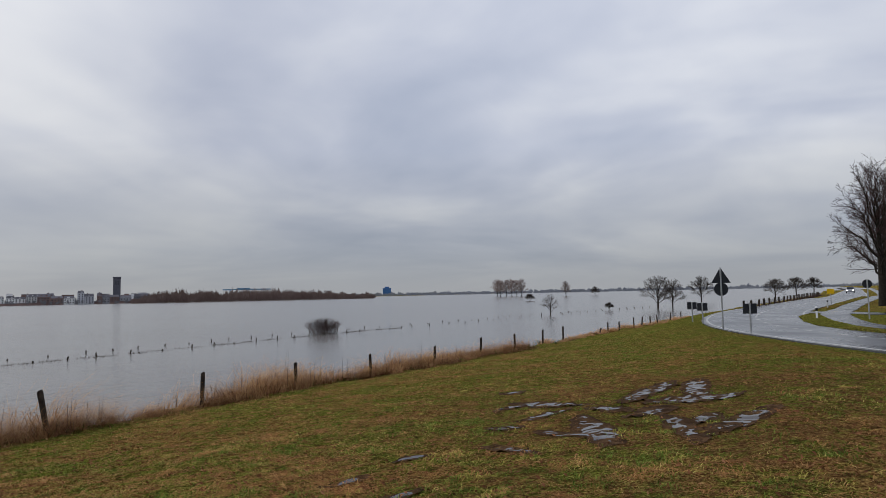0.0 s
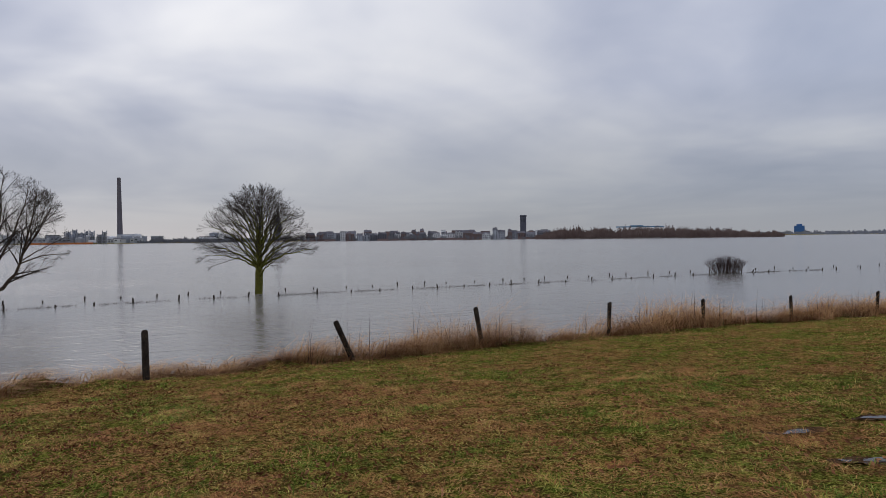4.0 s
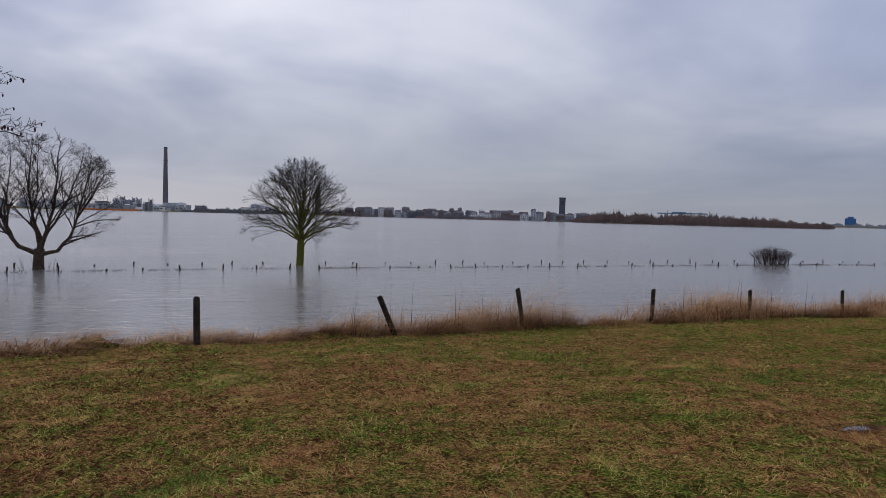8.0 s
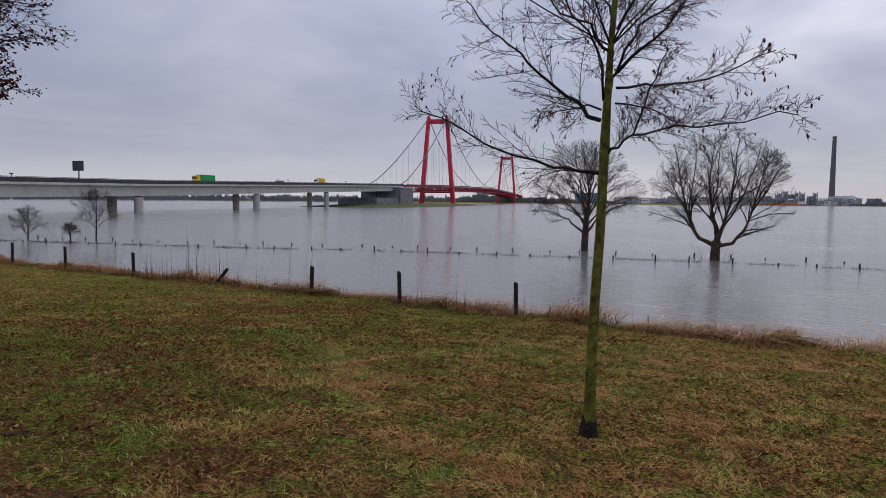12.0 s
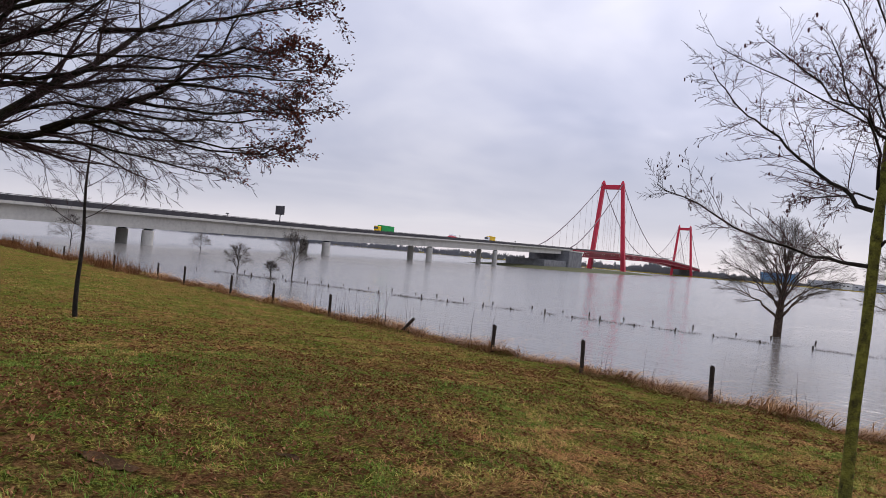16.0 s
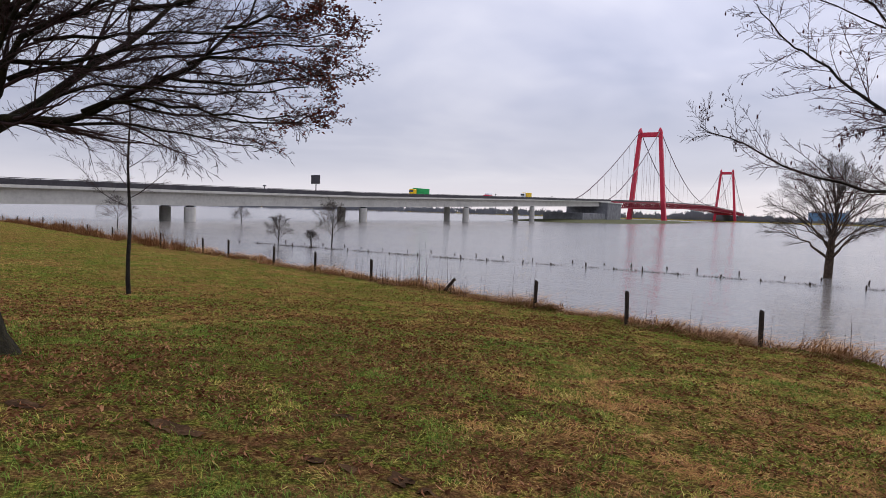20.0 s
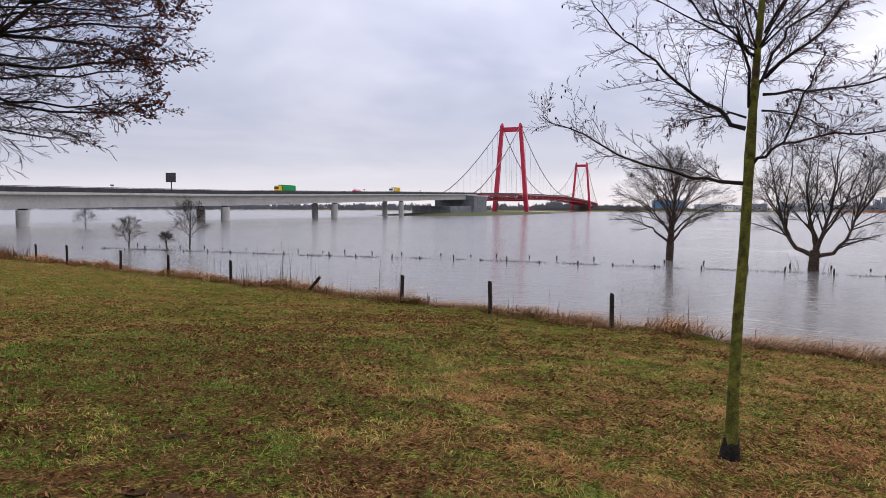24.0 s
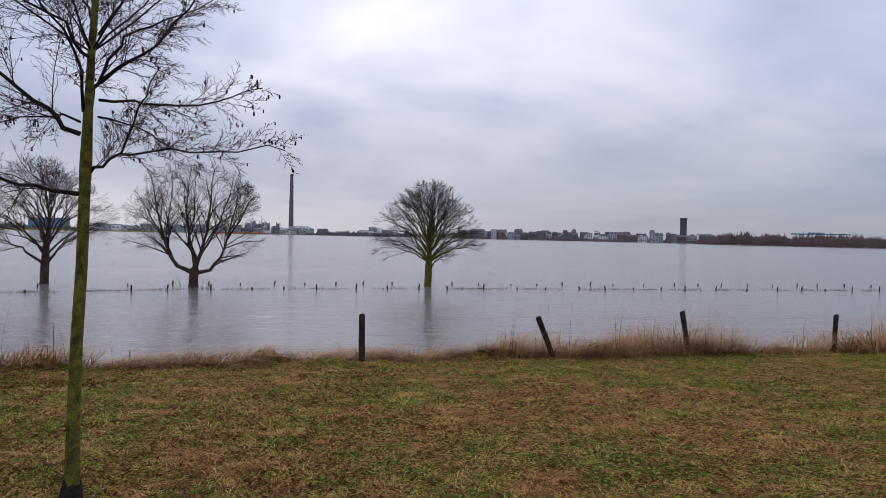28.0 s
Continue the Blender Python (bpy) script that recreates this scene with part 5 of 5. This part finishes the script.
wood_belt("willow_belt", "belt of bare brown willows on a flooded island", 36.5, 56.3, 960, 1080, 12, 23, 1500, 1, WOODS, -0.5, 4)
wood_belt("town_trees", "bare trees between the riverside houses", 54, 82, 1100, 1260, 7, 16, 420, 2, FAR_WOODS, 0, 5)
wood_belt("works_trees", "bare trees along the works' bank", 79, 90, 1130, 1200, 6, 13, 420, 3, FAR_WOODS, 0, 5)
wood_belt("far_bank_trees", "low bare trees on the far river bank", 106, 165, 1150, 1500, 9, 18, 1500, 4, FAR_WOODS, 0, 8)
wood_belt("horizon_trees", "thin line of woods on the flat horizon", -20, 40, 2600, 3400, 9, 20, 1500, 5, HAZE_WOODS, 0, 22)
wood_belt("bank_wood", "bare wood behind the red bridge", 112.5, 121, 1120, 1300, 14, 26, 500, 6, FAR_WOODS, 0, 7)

# ---- trees and shrubs out to the north ----
for side, d, h, s, seed in ((885, 700, 18, 9, 1), (905, 720, 19, 9, 2), (922, 690, 18, 8, 3), (880, 710, 18, 9, 4), (896, 705, 18, 9, 6), (913, 715, 17, 9, 7), (1001, 620, 13, 6, 5)):
    yaw_ = 30.4 + math.degrees(math.atan((784 - side) / 1134))
    bare_tree("meadow_tree", "distant bare tree standing in the flooded meadow", yaw_at(yaw_, d, -0.3), 100 + seed, h * 1.1, s * 0.95, 0.3, trunk_h=1.0, limbs=16, counts=(8, 6, 4), twig=WOODS, fine=0.04, low=0.03, mid=0.4)
for side, d, h, s, seed in ((1160, 125, 6.2, 3.6, 21), (1186, 122, 5.6, 2.4, 22), (1237, 180, 7.0, 3.4, 23), (970, 98, 3.3, 1.6, 24), (1074, 118, 1.6, 0.9, 25), (1368, 230, 6.5, 4, 26), (1405, 320, 8, 4.5, 27), (1436, 420, 9, 5, 28), (1050, 520, 7, 4, 29), (935, 260, 3, 2.2, 30)):
    yaw_, d, h, s = 30.3 + math.degrees(math.atan((784 - side) / 1133)), d * 1.2, h * 1.2, s * 1.2
    bare_tree("meadow_tree", "bare tree standing in the flooded meadow", yaw_at(yaw_, d, -0.2), 200 + seed, h, s, 0.05 * s, trunk_h=h * 0.16, low=0.1, mid=0.42, limbs=16, counts=(8, 6, 4), fine=(0.00003 if seed == 24 else 0.00009) * d)
for x, y, h, s, seed in ((4.75, 68, 14.5, 4.0, 31), (6.0, 78, 14.5, 4.6, 32), (7.0, 88, 14.5, 5.0, 33), (9.5, 104, 14, 5.0, 34)):
    bare_tree("roadside_tree", "large bare tree beside the dike road", (x, y, ground_z(x, y)), 300 + seed, h, s, 0.34, trunk_h=2.4, limbs=18, counts=(8, 6, 5), twig=TWIG, fine=0.011)

# ---- road signs ----


def road_sign(x, y, shapes, h, turn, label):
    e = thing("road_sign", label, "road sign", (x, y, ground_z(x, y)), turn, "road signs at the bend")
    part("post", rodded((0, 0, -0.3), (0, 0, h), 0.035, sides=10), GALV, e)
    for kind, z, size in shapes:
        if kind == "triangle":
            bm = bmesh.new()
            v = [bm.verts.new((size * math.sin(a), 0.03 + dy, z + size * math.cos(a))) for dy in (0, 0.02) for a in (0, 2.094, 4.189)]
            for f in ((0, 1, 2), (5, 4, 3), (0, 3, 4, 1), (1, 4, 5, 2), (2, 5, 3, 0)):
                bm.faces.new([v[i] for i in f])
            part("triangular_plate", bm, SIGN_BACK, e)
        elif kind == "disc":
            part("round_plate", rodded((0, 0.04, z), (0, 0.06, z), size, sides=28), SIGN_BACK, e)
        else:
            part("square_plate", boxed(-size, 0.03, z - size * 0.8, size, 0.05, z + size * 0.8), SIGN_BACK, e)
    return e


road_sign(-3.7, 30.3, (("triangle", 2.28, 0.46), ("disc", 1.78, 0.29)), 2.72, 12, "grey backs of a triangle and a round sign on one post")
road_sign(-2.4, 27.9, (("square", 1.0, 0.25),), 1.22, 12, "dark square curve marker on a grey post")
road_sign(-5.3, 35.6, (("square", 0.88, 0.25),), 1.1, 12, "dark square curve marker on a grey post")
road_sign(-6.2, 38.0, (("square", 0.88, 0.25),), 1.1, 12, "dark square curve marker on a grey post")
for i, y in enumerate(range(60, 150, 4)):
    fence_post("hedge_post", (-5.6 + 0.062 * (y - 60), y, 2.12), 0.95, 0.09, (rng.gauss(0, 5), rng.gauss(0, 5)), "dark wooden post beside the dike road", "posts beside the road", 6)
strands("verge_hedge", "low brown hedge of dead stems beside the road", [(-5.4 + 0.062 * (y - 60) + rng.gauss(0, 0.3), y, 2.07, rng.uniform(0.7, 1.2)) for y in np.arange(58, 150, 0.35).tolist()], TWIG, 8, 0.9, 0.5, 10, 0.012)


def lawn(name, points, z=2.48):
    """A kerbed grass island beside the road."""
    bm = bmesh.new()
    top = [bm.verts.new((x, y, z)) for x, y in points]
    bm.faces.new(top)
    made = bmesh.ops.extrude_face_region(bm, geom=list(bm.faces))
    bmesh.ops.translate(bm, verts=[v for v in made["geom"] if isinstance(v, bmesh.types.BMVert)], vec=(0, 0, -0.3))
    bmesh.ops.recalc_face_normals(bm, faces=bm.faces)
    return tagged(part(name, bm, TURF), "grass island with low edge beside the road", "grass", kind="structure")


PATH_LINE = smooth_line(((30, 12), (9, 22.0), (3.6, 28), (1.95, 33), (1.15, 37.5), (0.8, 44), (0.85, 50), (1.6, 58), (2.6, 70), (5.1, 95), (7.6, 120), (12, 180), (32, 600)), 8)
tagged(ribbon("cycle_path", PATH_LINE, -0.8, 0.8, 2.405, ASPHALT), "narrow wet asphalt cycle path beside the road", "path", kind="structure")
tagged(ribbon("side_path", smooth_line(((-1.2, 51.5), (1.0, 51), (3.5, 48.6), (12, 44), (40, 38)), 6), -1.1, 1.1, 2.401, ASPHALT), "short wet asphalt side path off the road", "path", kind="structure")
lawn("grass_island_1", ((-1.15, 43.2), (-0.75, 46.8), (-0.1, 46.2), (0.2, 42), (0.5, 37.9), (1.3, 32.9), (2.1, 30.6), (8.2, 21.6), (7.6, 20.4), (2.0, 28.6), (1.0, 30.5), (-0.2, 33.8), (-0.8, 38)), 2.46)
lawn("grass_island_2", ((0.45, 59.5), (0.9, 58.5), (1.8, 70.1), (4.2, 94), (6.7, 120), (5.6, 120), (3.3, 95), (1.2, 73)), 2.46)


def delineator(x, y):
    e = thing("delineator_post", "white roadside marker post with black band", "marker post", (x, y, 2.38), 0, "marker posts of the road")
    part("body", boxed(-0.05, -0.04, -0.2, 0.05, 0.04, 0.72, 0.02), WHITE, e)
    part("band", boxed(-0.053, -0.043, 0.46, 0.053, 0.043, 0.62), RUBBER, e)


delineator(-0.2, 40.3), delineator(0.5, 62)
road_sign(2.25, 41.7, (("disc", 1.9, 0.24),), 2.15, 12, "dark back of a round sign on a grey post")
e = thing("town_sign", "small yellow place sign on posts by the road", "road sign", (0.9, 72, 2.3))
part("plate", boxed(-0.3, -0.02, 1.15, 0.3, 0.02, 1.6), YELLOW, e), part("post", rodded((0, 0.05, -0.3), (0, 0.05, 1.6), 0.03), GALV, e)


def centre_dashes():
    for i in range(16, 90, 2):
        if i + 1 < len(ROAD_LINE):
            ob = ribbon("centre_dash", ROAD_LINE[i : i + 2], -0.06, 0.06, 2.417, PAINT)
            ob.parent = road


centre_dashes()


def car(x, y, turn, paint, label):
    e = thing("car", label, "car", (x, y, 2.41), turn)
    bm = bmesh.new()
    box(bm, -0.85, -2.1, 0.3, 0.85, 2.1, 0.85, 0.12)
    part("body", bm, paint, e)
    part("cabin", boxed(-0.72, -1.2, 0.85, 0.72, 1.3, 1.45, 0.2), GLASS, e)
    for sx in (-0.6, 0.6):
        part("headlight", boxed(sx - 0.15, -2.16, 0.55, sx + 0.15, -2.08, 0.75), LAMP, e, "lit white headlight")
        for yy in (-1.3, 1.3):
            wheel = part("wheel", rodded((sx * 1.3 - 0.1, yy, 0.32), (sx * 1.3 + 0.1, yy, 0.32), 0.32, sides=14), RUBBER, e)
            part("rim", rodded((sx * 1.3 - 0.12, yy, 0.32), (sx * 1.3 + 0.12, yy, 0.32), 0.19, sides=12), GALV, wheel)


LAMP = bpy.data.materials.new("lit_headlight")
LAMP.use_nodes = True
LAMP.node_tree.nodes["Principled BSDF"].inputs["Emission Color"].default_value = (1, 0.98, 0.92, 1)
LAMP.node_tree.nodes["Principled BSDF"].inputs["Emission Strength"].default_value = 2.0
car(6.4, 184, -3, GREY_WALL, "grey car with lit headlights on the dike road")
car(8.0, 222, -3, GREY_WALL, "grey car with lit headlights on the dike road")

# ---- puddles and ruts in the meadow ----


def soak(x, y, spots):
    """Wetness of the ground near a set of (x, y, half length, half width, turn) hollows, and which hollow."""
    best, who = -9.0, 0
    for i, (cx, cy, a, b, turn) in enumerate(spots):
        c, s = math.cos(radians(turn)), math.sin(radians(turn))
        u, v = ((x - cx) * c + (y - cy) * s) / a, ((y - cy) * c - (x - cx) * s) / b
        w = 1 - u * u - v * v
        if w > best:
            best, who = w, i
    return best + 1.3 * noise.noise((x * 1.8, y * 1.5, 3)) + 1.2 * noise.noise((x * 5, y * 4.5, 8)) + 0.9 * noise.noise((x * 13, y * 12, 5)), who


def pool(name, spots, only, level, lift, cell, material):
    """The patch where the ground is wetter than level, cut out cell by cell along that line."""
    pick = spots if only is None else [spots[only]]
    verts, faces, seen = [], [], {}
    xs0, xs1 = min(p[0] - 2.2 * max(p[2:4]) for p in pick), max(p[0] + 2.2 * max(p[2:4]) for p in pick)
    ys0, ys1 = min(p[1] - 2.2 * max(p[2:4]) for p in pick), max(p[1] + 2.2 * max(p[2:4]) for p in pick)
    nx, ny = int((xs1 - xs0) / cell) + 1, int((ys1 - ys0) / cell) + 1
    field = [[soak(xs0 + i * cell, ys0 + j * cell, spots) for i in range(nx + 1)] for j in range(ny + 1)]

    def vert(x, y):
        key = (round(x, 4), round(y, 4))
        if key not in seen:
            seen[key] = len(verts)
            verts.append((x, y, ground_z(x, y) + lift + (0.03 * abs(noise.noise((x * 7, y * 7, 1))) + 0.02 * noise.noise((x * 17, y * 17, 2)) if material is MUD else 0)))
        return seen[key]

    for j in range(ny):
        for i in range(nx):
            ring = [(xs0 + p * cell, ys0 + q * cell, field[q][p]) for p, q in ((i, j), (i + 1, j), (i + 1, j + 1), (i, j + 1))]
            if only is not None and ring[0][2][1] != only:
                continue
            poly = []
            for (ax, ay, (av, _)), (bx, by, (bv, _)) in zip(ring, ring[1:] + ring[:1]):
                if av > level:
                    poly.append(vert(ax, ay))
                if (av > level) != (bv > level):
                    t = (level - av) / (bv - av)
                    poly.append(vert(ax + (bx - ax) * t, ay + (by - ay) * t))
            poly = [v for k, v in enumerate(poly) if v != poly[k - 1]]
            if len(poly) > 2:
                faces.append(poly)
    # one object for each separate patch
    root = list(range(len(verts)))

    def find(i):
        while root[i] != i:
            root[i] = root[root[i]]
            i = root[i]
        return i

    for f in faces:
        for v in f[1:]:
            root[find(v)] = find(f[0])
    groups = collections.defaultdict(list)
    for f in faces:
        groups[find(f[0])].append(f)
    made = []
    for fs in groups.values():
        if len(fs) < 8:
            continue
        used = sorted({v for f in fs for v in f})
        at = {v: i for i, v in enumerate(used)}
        made.append(mesh_object(name, [verts[v] for v in used], [[at[v] for v in f] for f in fs], material, smooth=True))
    return made


HOLLOWS = ((-2.76, 12.09, 1.06, 0.19, 86), (-1.97, 11.03, 0.45, 0.26, 31), (-2.01, 12.28, 1.09, 0.17, 98), (-1.42, 11.26, 0.33, 0.13, 60), (-2.27, 9.72, 0.34, 0.17, 64), (-1.59, 8.60, 0.77, 0.12, -68), (-2.64, 8.39, 0.73, 0.17, -60), (-2.95, 8.20, 0.37, 0.09, -17),
           (-0.92, 9.10, 0.69, 0.15, 72), (-2.95, 10.02, 0.33, 0.15, -34), (-4.44, 10.91, 0.50, 0.18, -26), (-4.87, 10.72, 0.32, 0.11, 72), (-3.87, 9.81, 0.39, 0.10, 63), (-3.78, 10.67, 0.29, 0.14, -16), (-4.08, 8.67, 0.17, 0.14, 24), (-3.47, 7.38, 0.29, 0.11, -18),
           (-5.82, 12.79, 0.23, 0.20, -11), (-1.38, 9.15, 0.28, 0.11, 79), (-4.58, 5.58, 0.20, 0.06, 60), (-3.64, 5.24, 0.20, 0.06, 63), (-4.50, 6.72, 0.22, 0.06, 65))
for ob in pool("puddle", HOLLOWS, None, 0.12, 0.012, 0.04, PUDDLE):
    tagged(ob, "shallow rain puddle in the trodden meadow", "puddle", "puddles in the meadow")
for ob in pool("mud_patch", HOLLOWS, None, -1.5, 0.004, 0.07, MUD):
    tagged(ob, "dark trodden mud between the puddles", "mud", kind="structure")
RUT = ((-1.2, -7.0, 0.4, 0.12, 130), (-2.0, -6.0, 0.45, 0.1, 125), (-2.6, -5.1, 0.4, 0.14, 110), (-2.9, -4.5, 0.3, 0.16, 90), (-3.4, -5.9, 0.3, 0.1, 130))
for ob in pool("rut", RUT, None, 0.85, 0.004, 0.05, MUD):
    tagged(ob, "dark broken wheel rut in the meadow soil", "mud", kind="structure")

# ---- turf: blades, straw and fallen leaves ----


def turf_material(name, stops):
    """Each blade its own tone, and whole tufts paler or darker than the next."""
    m = bpy.data.materials.new(name)
    m.use_nodes = True
    k = Nodes(m.node_tree)
    b = k.n["Principled BSDF"]
    geo = k.add("ShaderNodeNewGeometry")
    tuft = k.noise(geo.outputs["Position"], 4.0, 3, 0.6)
    tone = k.math("ADD", k.math("MULTIPLY", geo.outputs["Random Per Island"], 0.62), k.span(tuft, 0.3, 0.7, 0.0, 0.38))
    k.put(b.inputs["Base Color"], k.ramp(tone, *stops))
    b.inputs["Roughness"].default_value, b.inputs["Specular IOR Level"].default_value = 0.8, 0.05
    return m


GREEN_BLADE = turf_material("green_blade", ((0.0, (0.0276, 0.0534, 0.0101)), (0.35, (0.092, 0.156, 0.0221)), (0.65, (0.184, 0.267, 0.0414)), (1.0, (0.368, 0.414, 0.092))))
OLIVE_BLADE = turf_material("olive_blade", ((0.0, (0.0907, 0.0734, 0.0168)), (0.35, (0.273, 0.242, 0.0437)), (0.65, (0.473, 0.386, 0.084)), (1.0, (0.75, 0.676, 0.202))))
STRAW_BLADE = turf_material("straw_blade", ((0.0, (0.115, 0.045, 0.016)), (0.35, (0.31, 0.145, 0.048)), (0.7, (0.49, 0.265, 0.09)), (1.0, (0.64, 0.42, 0.17))))
DEAD_BLADE = turf_material("dead_blade", ((0.0, (0.0669, 0.0254, 0.0129)), (0.4, (0.228, 0.0846, 0.035)), (0.75, (0.454, 0.191, 0.0699)), (1.0, (0.75, 0.402, 0.156))))
FALLEN = turf_material("fallen_leaf", ((0.0, (0.08, 0.03, 0.018)), (0.5, (0.25, 0.105, 0.05)), (1.0, (0.46, 0.24, 0.12))))


def speckle(x, y, size, seed):
    """Smooth random values from 0 to 1 over the plan, about size metres from one to the next."""
    x, y = np.asarray(x) / size, np.asarray(y) / size
    i, j = np.floor(x), np.floor(y)
    u, v = x - i, y - j
    u, v = u * u * (3 - 2 * u), v * v * (3 - 2 * v)

    def corner(a, b):
        w = np.sin(a * 127.1 + b * 311.7 + seed * 74.7) * 43758.5453
        return w - np.floor(w)

    return (corner(i, j) * (1 - u) + corner(i + 1, j) * u) * (1 - v) + (corner(i, j + 1) * (1 - u) + corner(i + 1, j + 1) * u) * v


def bare_earth(x, y):
    """Chance that no tuft grows: litter under the oak, trodden earth round the puddles."""
    f = np.maximum(0.75 * (1 - np.clip((np.hypot(x + 3, y + 6.5) - 2.0) / 6.0, 0, 1)), 0.85 * (1 - np.clip((np.hypot(x + 1.5, y - 10.5) - 2.0) / 5.0, 0, 1)))
    return np.maximum(f, 0.3) * (1.35 * speckle(x, y, 0.38, 41) + 0.5 * speckle(x, y, 1.3, 42) - 0.25)


def kites(name, label, material, x, y, h, a, lean, w, category="grass"):
    """Blades, one mesh: each a bent kite of two triangles from root to tip."""
    n = len(x)
    z = ground_at(x, y)
    dx, dy = np.cos(a), np.sin(a)
    verts = np.zeros((n, 4, 3))
    for i, (f, side) in enumerate(((0.0, 0), (0.5, 1), (1.0, 0), (0.5, -1))):
        out, up = lean * h * f * (0.45 + 0.55 * f), h * f * np.clip(1 - 0.42 * lean * f, 0.1, 1)
        verts[:, i, 0], verts[:, i, 1], verts[:, i, 2] = x + dx * out - dy * w * side, y + dy * out + dx * w * side, z + up - 0.006
    base = 4 * np.arange(n)[:, None]
    loops = np.concatenate([base + (0, 1, 3), base + (1, 2, 3)], 1).ravel()
    me = bpy.data.meshes.new(name)
    me.vertices.add(4 * n), me.loops.add(6 * n), me.polygons.add(2 * n)
    me.vertices.foreach_set("co", verts.ravel())
    me.loops.foreach_set("vertex_index", loops)
    me.polygons.foreach_set("loop_start", np.arange(0, 6 * n, 3))
    me.update(calc_edges=True)
    me.materials.append(material)
    return tagged(new(name, me), label, category, kind="stuff")


def tufts(count, seed, d0, d1, power):
    """Centres of tufts on the slope round the path: place, distance, and how green the sward is there."""
    r = np.random.RandomState(seed)
    d = (r.uniform(d0**power, d1**power, count * 3)) ** (1 / power)
    a = np.radians(r.uniform(-12, 188, count * 3))
    x, y = -0.6 - d * np.sin(a), -0.7 + d * np.cos(a)
    off_road = (y < 14) & (x < 4.5) | (np.abs(np.interp(y, ROAD_XY[::-1, 1], ROAD_XY[::-1, 0]) - x) > 5.2) & (x < 2)
    wet = np.array([max(1 - (((x_ - p[0]) * math.cos(radians(p[4])) + (y_ - p[1]) * math.sin(radians(p[4]))) / p[2]) ** 2 - (((y_ - p[1]) * math.cos(radians(p[4])) - (x_ - p[0]) * math.sin(radians(p[4]))) / p[3]) ** 2 for p in HOLLOWS + RUT) if 4 < y_ < 14 or y_ < -3 else -9 for x_, y_ in zip(x, y)])
    ok = (x > np.interp(y, SHORE_Y, FENCE_X) - 0.35) & off_road & (r.uniform(0, 1, len(x)) > bare_earth(x, y)) & (wet < -1.2)
    x, y, d = x[ok][:count], y[ok][:count], d[ok][:count]
    shade = 0.32 * np.exp(-((x + 3.5) ** 2 + (y + 8.5) ** 2) / 60) + 0.10 * np.exp(-((x + 3) ** 2 + (y - 16) ** 2) / 90)
    south = np.clip((-2.0 - y) / 5.0, 0, 1)
    green = 0.36 + 0.2 * south + 0.4 * (speckle(x, y, 2.2, 1) - 0.5) + 0.85 * (speckle(x, y, 0.42, 2) - 0.5) + shade - 0.13 * np.exp(-((x + 7.5) ** 2 + (y + 3) ** 2) / 30) + r.uniform(-0.3, 0.3, len(x))
    return r, x, y, d, green


def sward(suffix, count, seed, d0, d1, power, blades_each, grain):
    """Tufts of four kinds, each combed its own way."""
    r, x, y, d, green = tufts(count, seed, d0, d1, power)
    size = r.uniform(0.5, 1.3, len(x)) * (0.7 + 0.7 * speckle(x, y, 0.5, 7))
    comb = 6.3 * speckle(x, y, 0.7, 8) + 3.5 * speckle(x, y, 0.3, 9)
    for name, label, material, pick, height, lean, spread in (
        ("green_grass", "bright green winter grass tufts of the meadow", GREEN_BLADE, green > 0.6, 0.06, (0.35, 1.3), 1.3),
        ("olive_grass", "dull olive winter grass of the meadow", OLIVE_BLADE, (green > 0.42) & (green <= 0.6), 0.058, (0.6, 1.8), 1.0),
        ("straw_grass", "flattened straw-coloured dead grass of the meadow", STRAW_BLADE, (green > 0.1) & (green <= 0.42), 0.075, (1.1, 2.0), 0.9),
        ("dead_grass", "matted brown dead grass of the meadow", DEAD_BLADE, green <= 0.1, 0.07, (1.2, 2.3), 0.8),
    ):
        i = np.repeat(np.flatnonzero(pick), blades_each)
        n = len(i)
        wide = 0.062 * size[i] * (0.8 + 0.05 * d[i])
        bx, by = x[i] + r.normal(0, 1, n) * wide, y[i] + r.normal(0, 1, n) * wide
        kites(name + suffix, label, material, bx, by, height * size[i] * r.uniform(0.5, 1.25, n), comb[i] + r.normal(0, spread, n), r.uniform(*lean, n), grain * (0.7 + 0.085 * d[i]) * r.uniform(0.7, 1.35, n))


sward("", 15000, 1, 1.7, 12.5, 1.15, 17, 0.0024)
sward("_down_the_slope", 11000, 2, 12.5, 40, 1.0, 10, 0.0030)

# ---- fallen leaves: oak litter, thickest on the slope under and beside the tree ----
r6 = np.random.RandomState(66)
lx, ly = -r6.uniform(-1.5, 15.5, 190000), r6.normal(-8, 6.5, 190000)
keep = (lx > np.interp(ly, SHORE_Y, FENCE_X) - 0.2) & (0.6 * speckle(lx, ly, 1.7, 3) + 0.7 * speckle(lx, ly, 0.35, 6) > r6.uniform(0.35, 1.0, len(lx)))
lx, ly = lx[keep][:46000], ly[keep][:46000]
spots = [Vector(p) for p in zip(lx.tolist(), ly.tolist(), (ground_at(lx, ly) + 0.018).tolist())]
tagged(leaf_cards("fallen_leaves", spots, FALLEN, None, 12, 0.03), "fallen brown leaves strewn over the meadow", "leaves", kind="stuff")
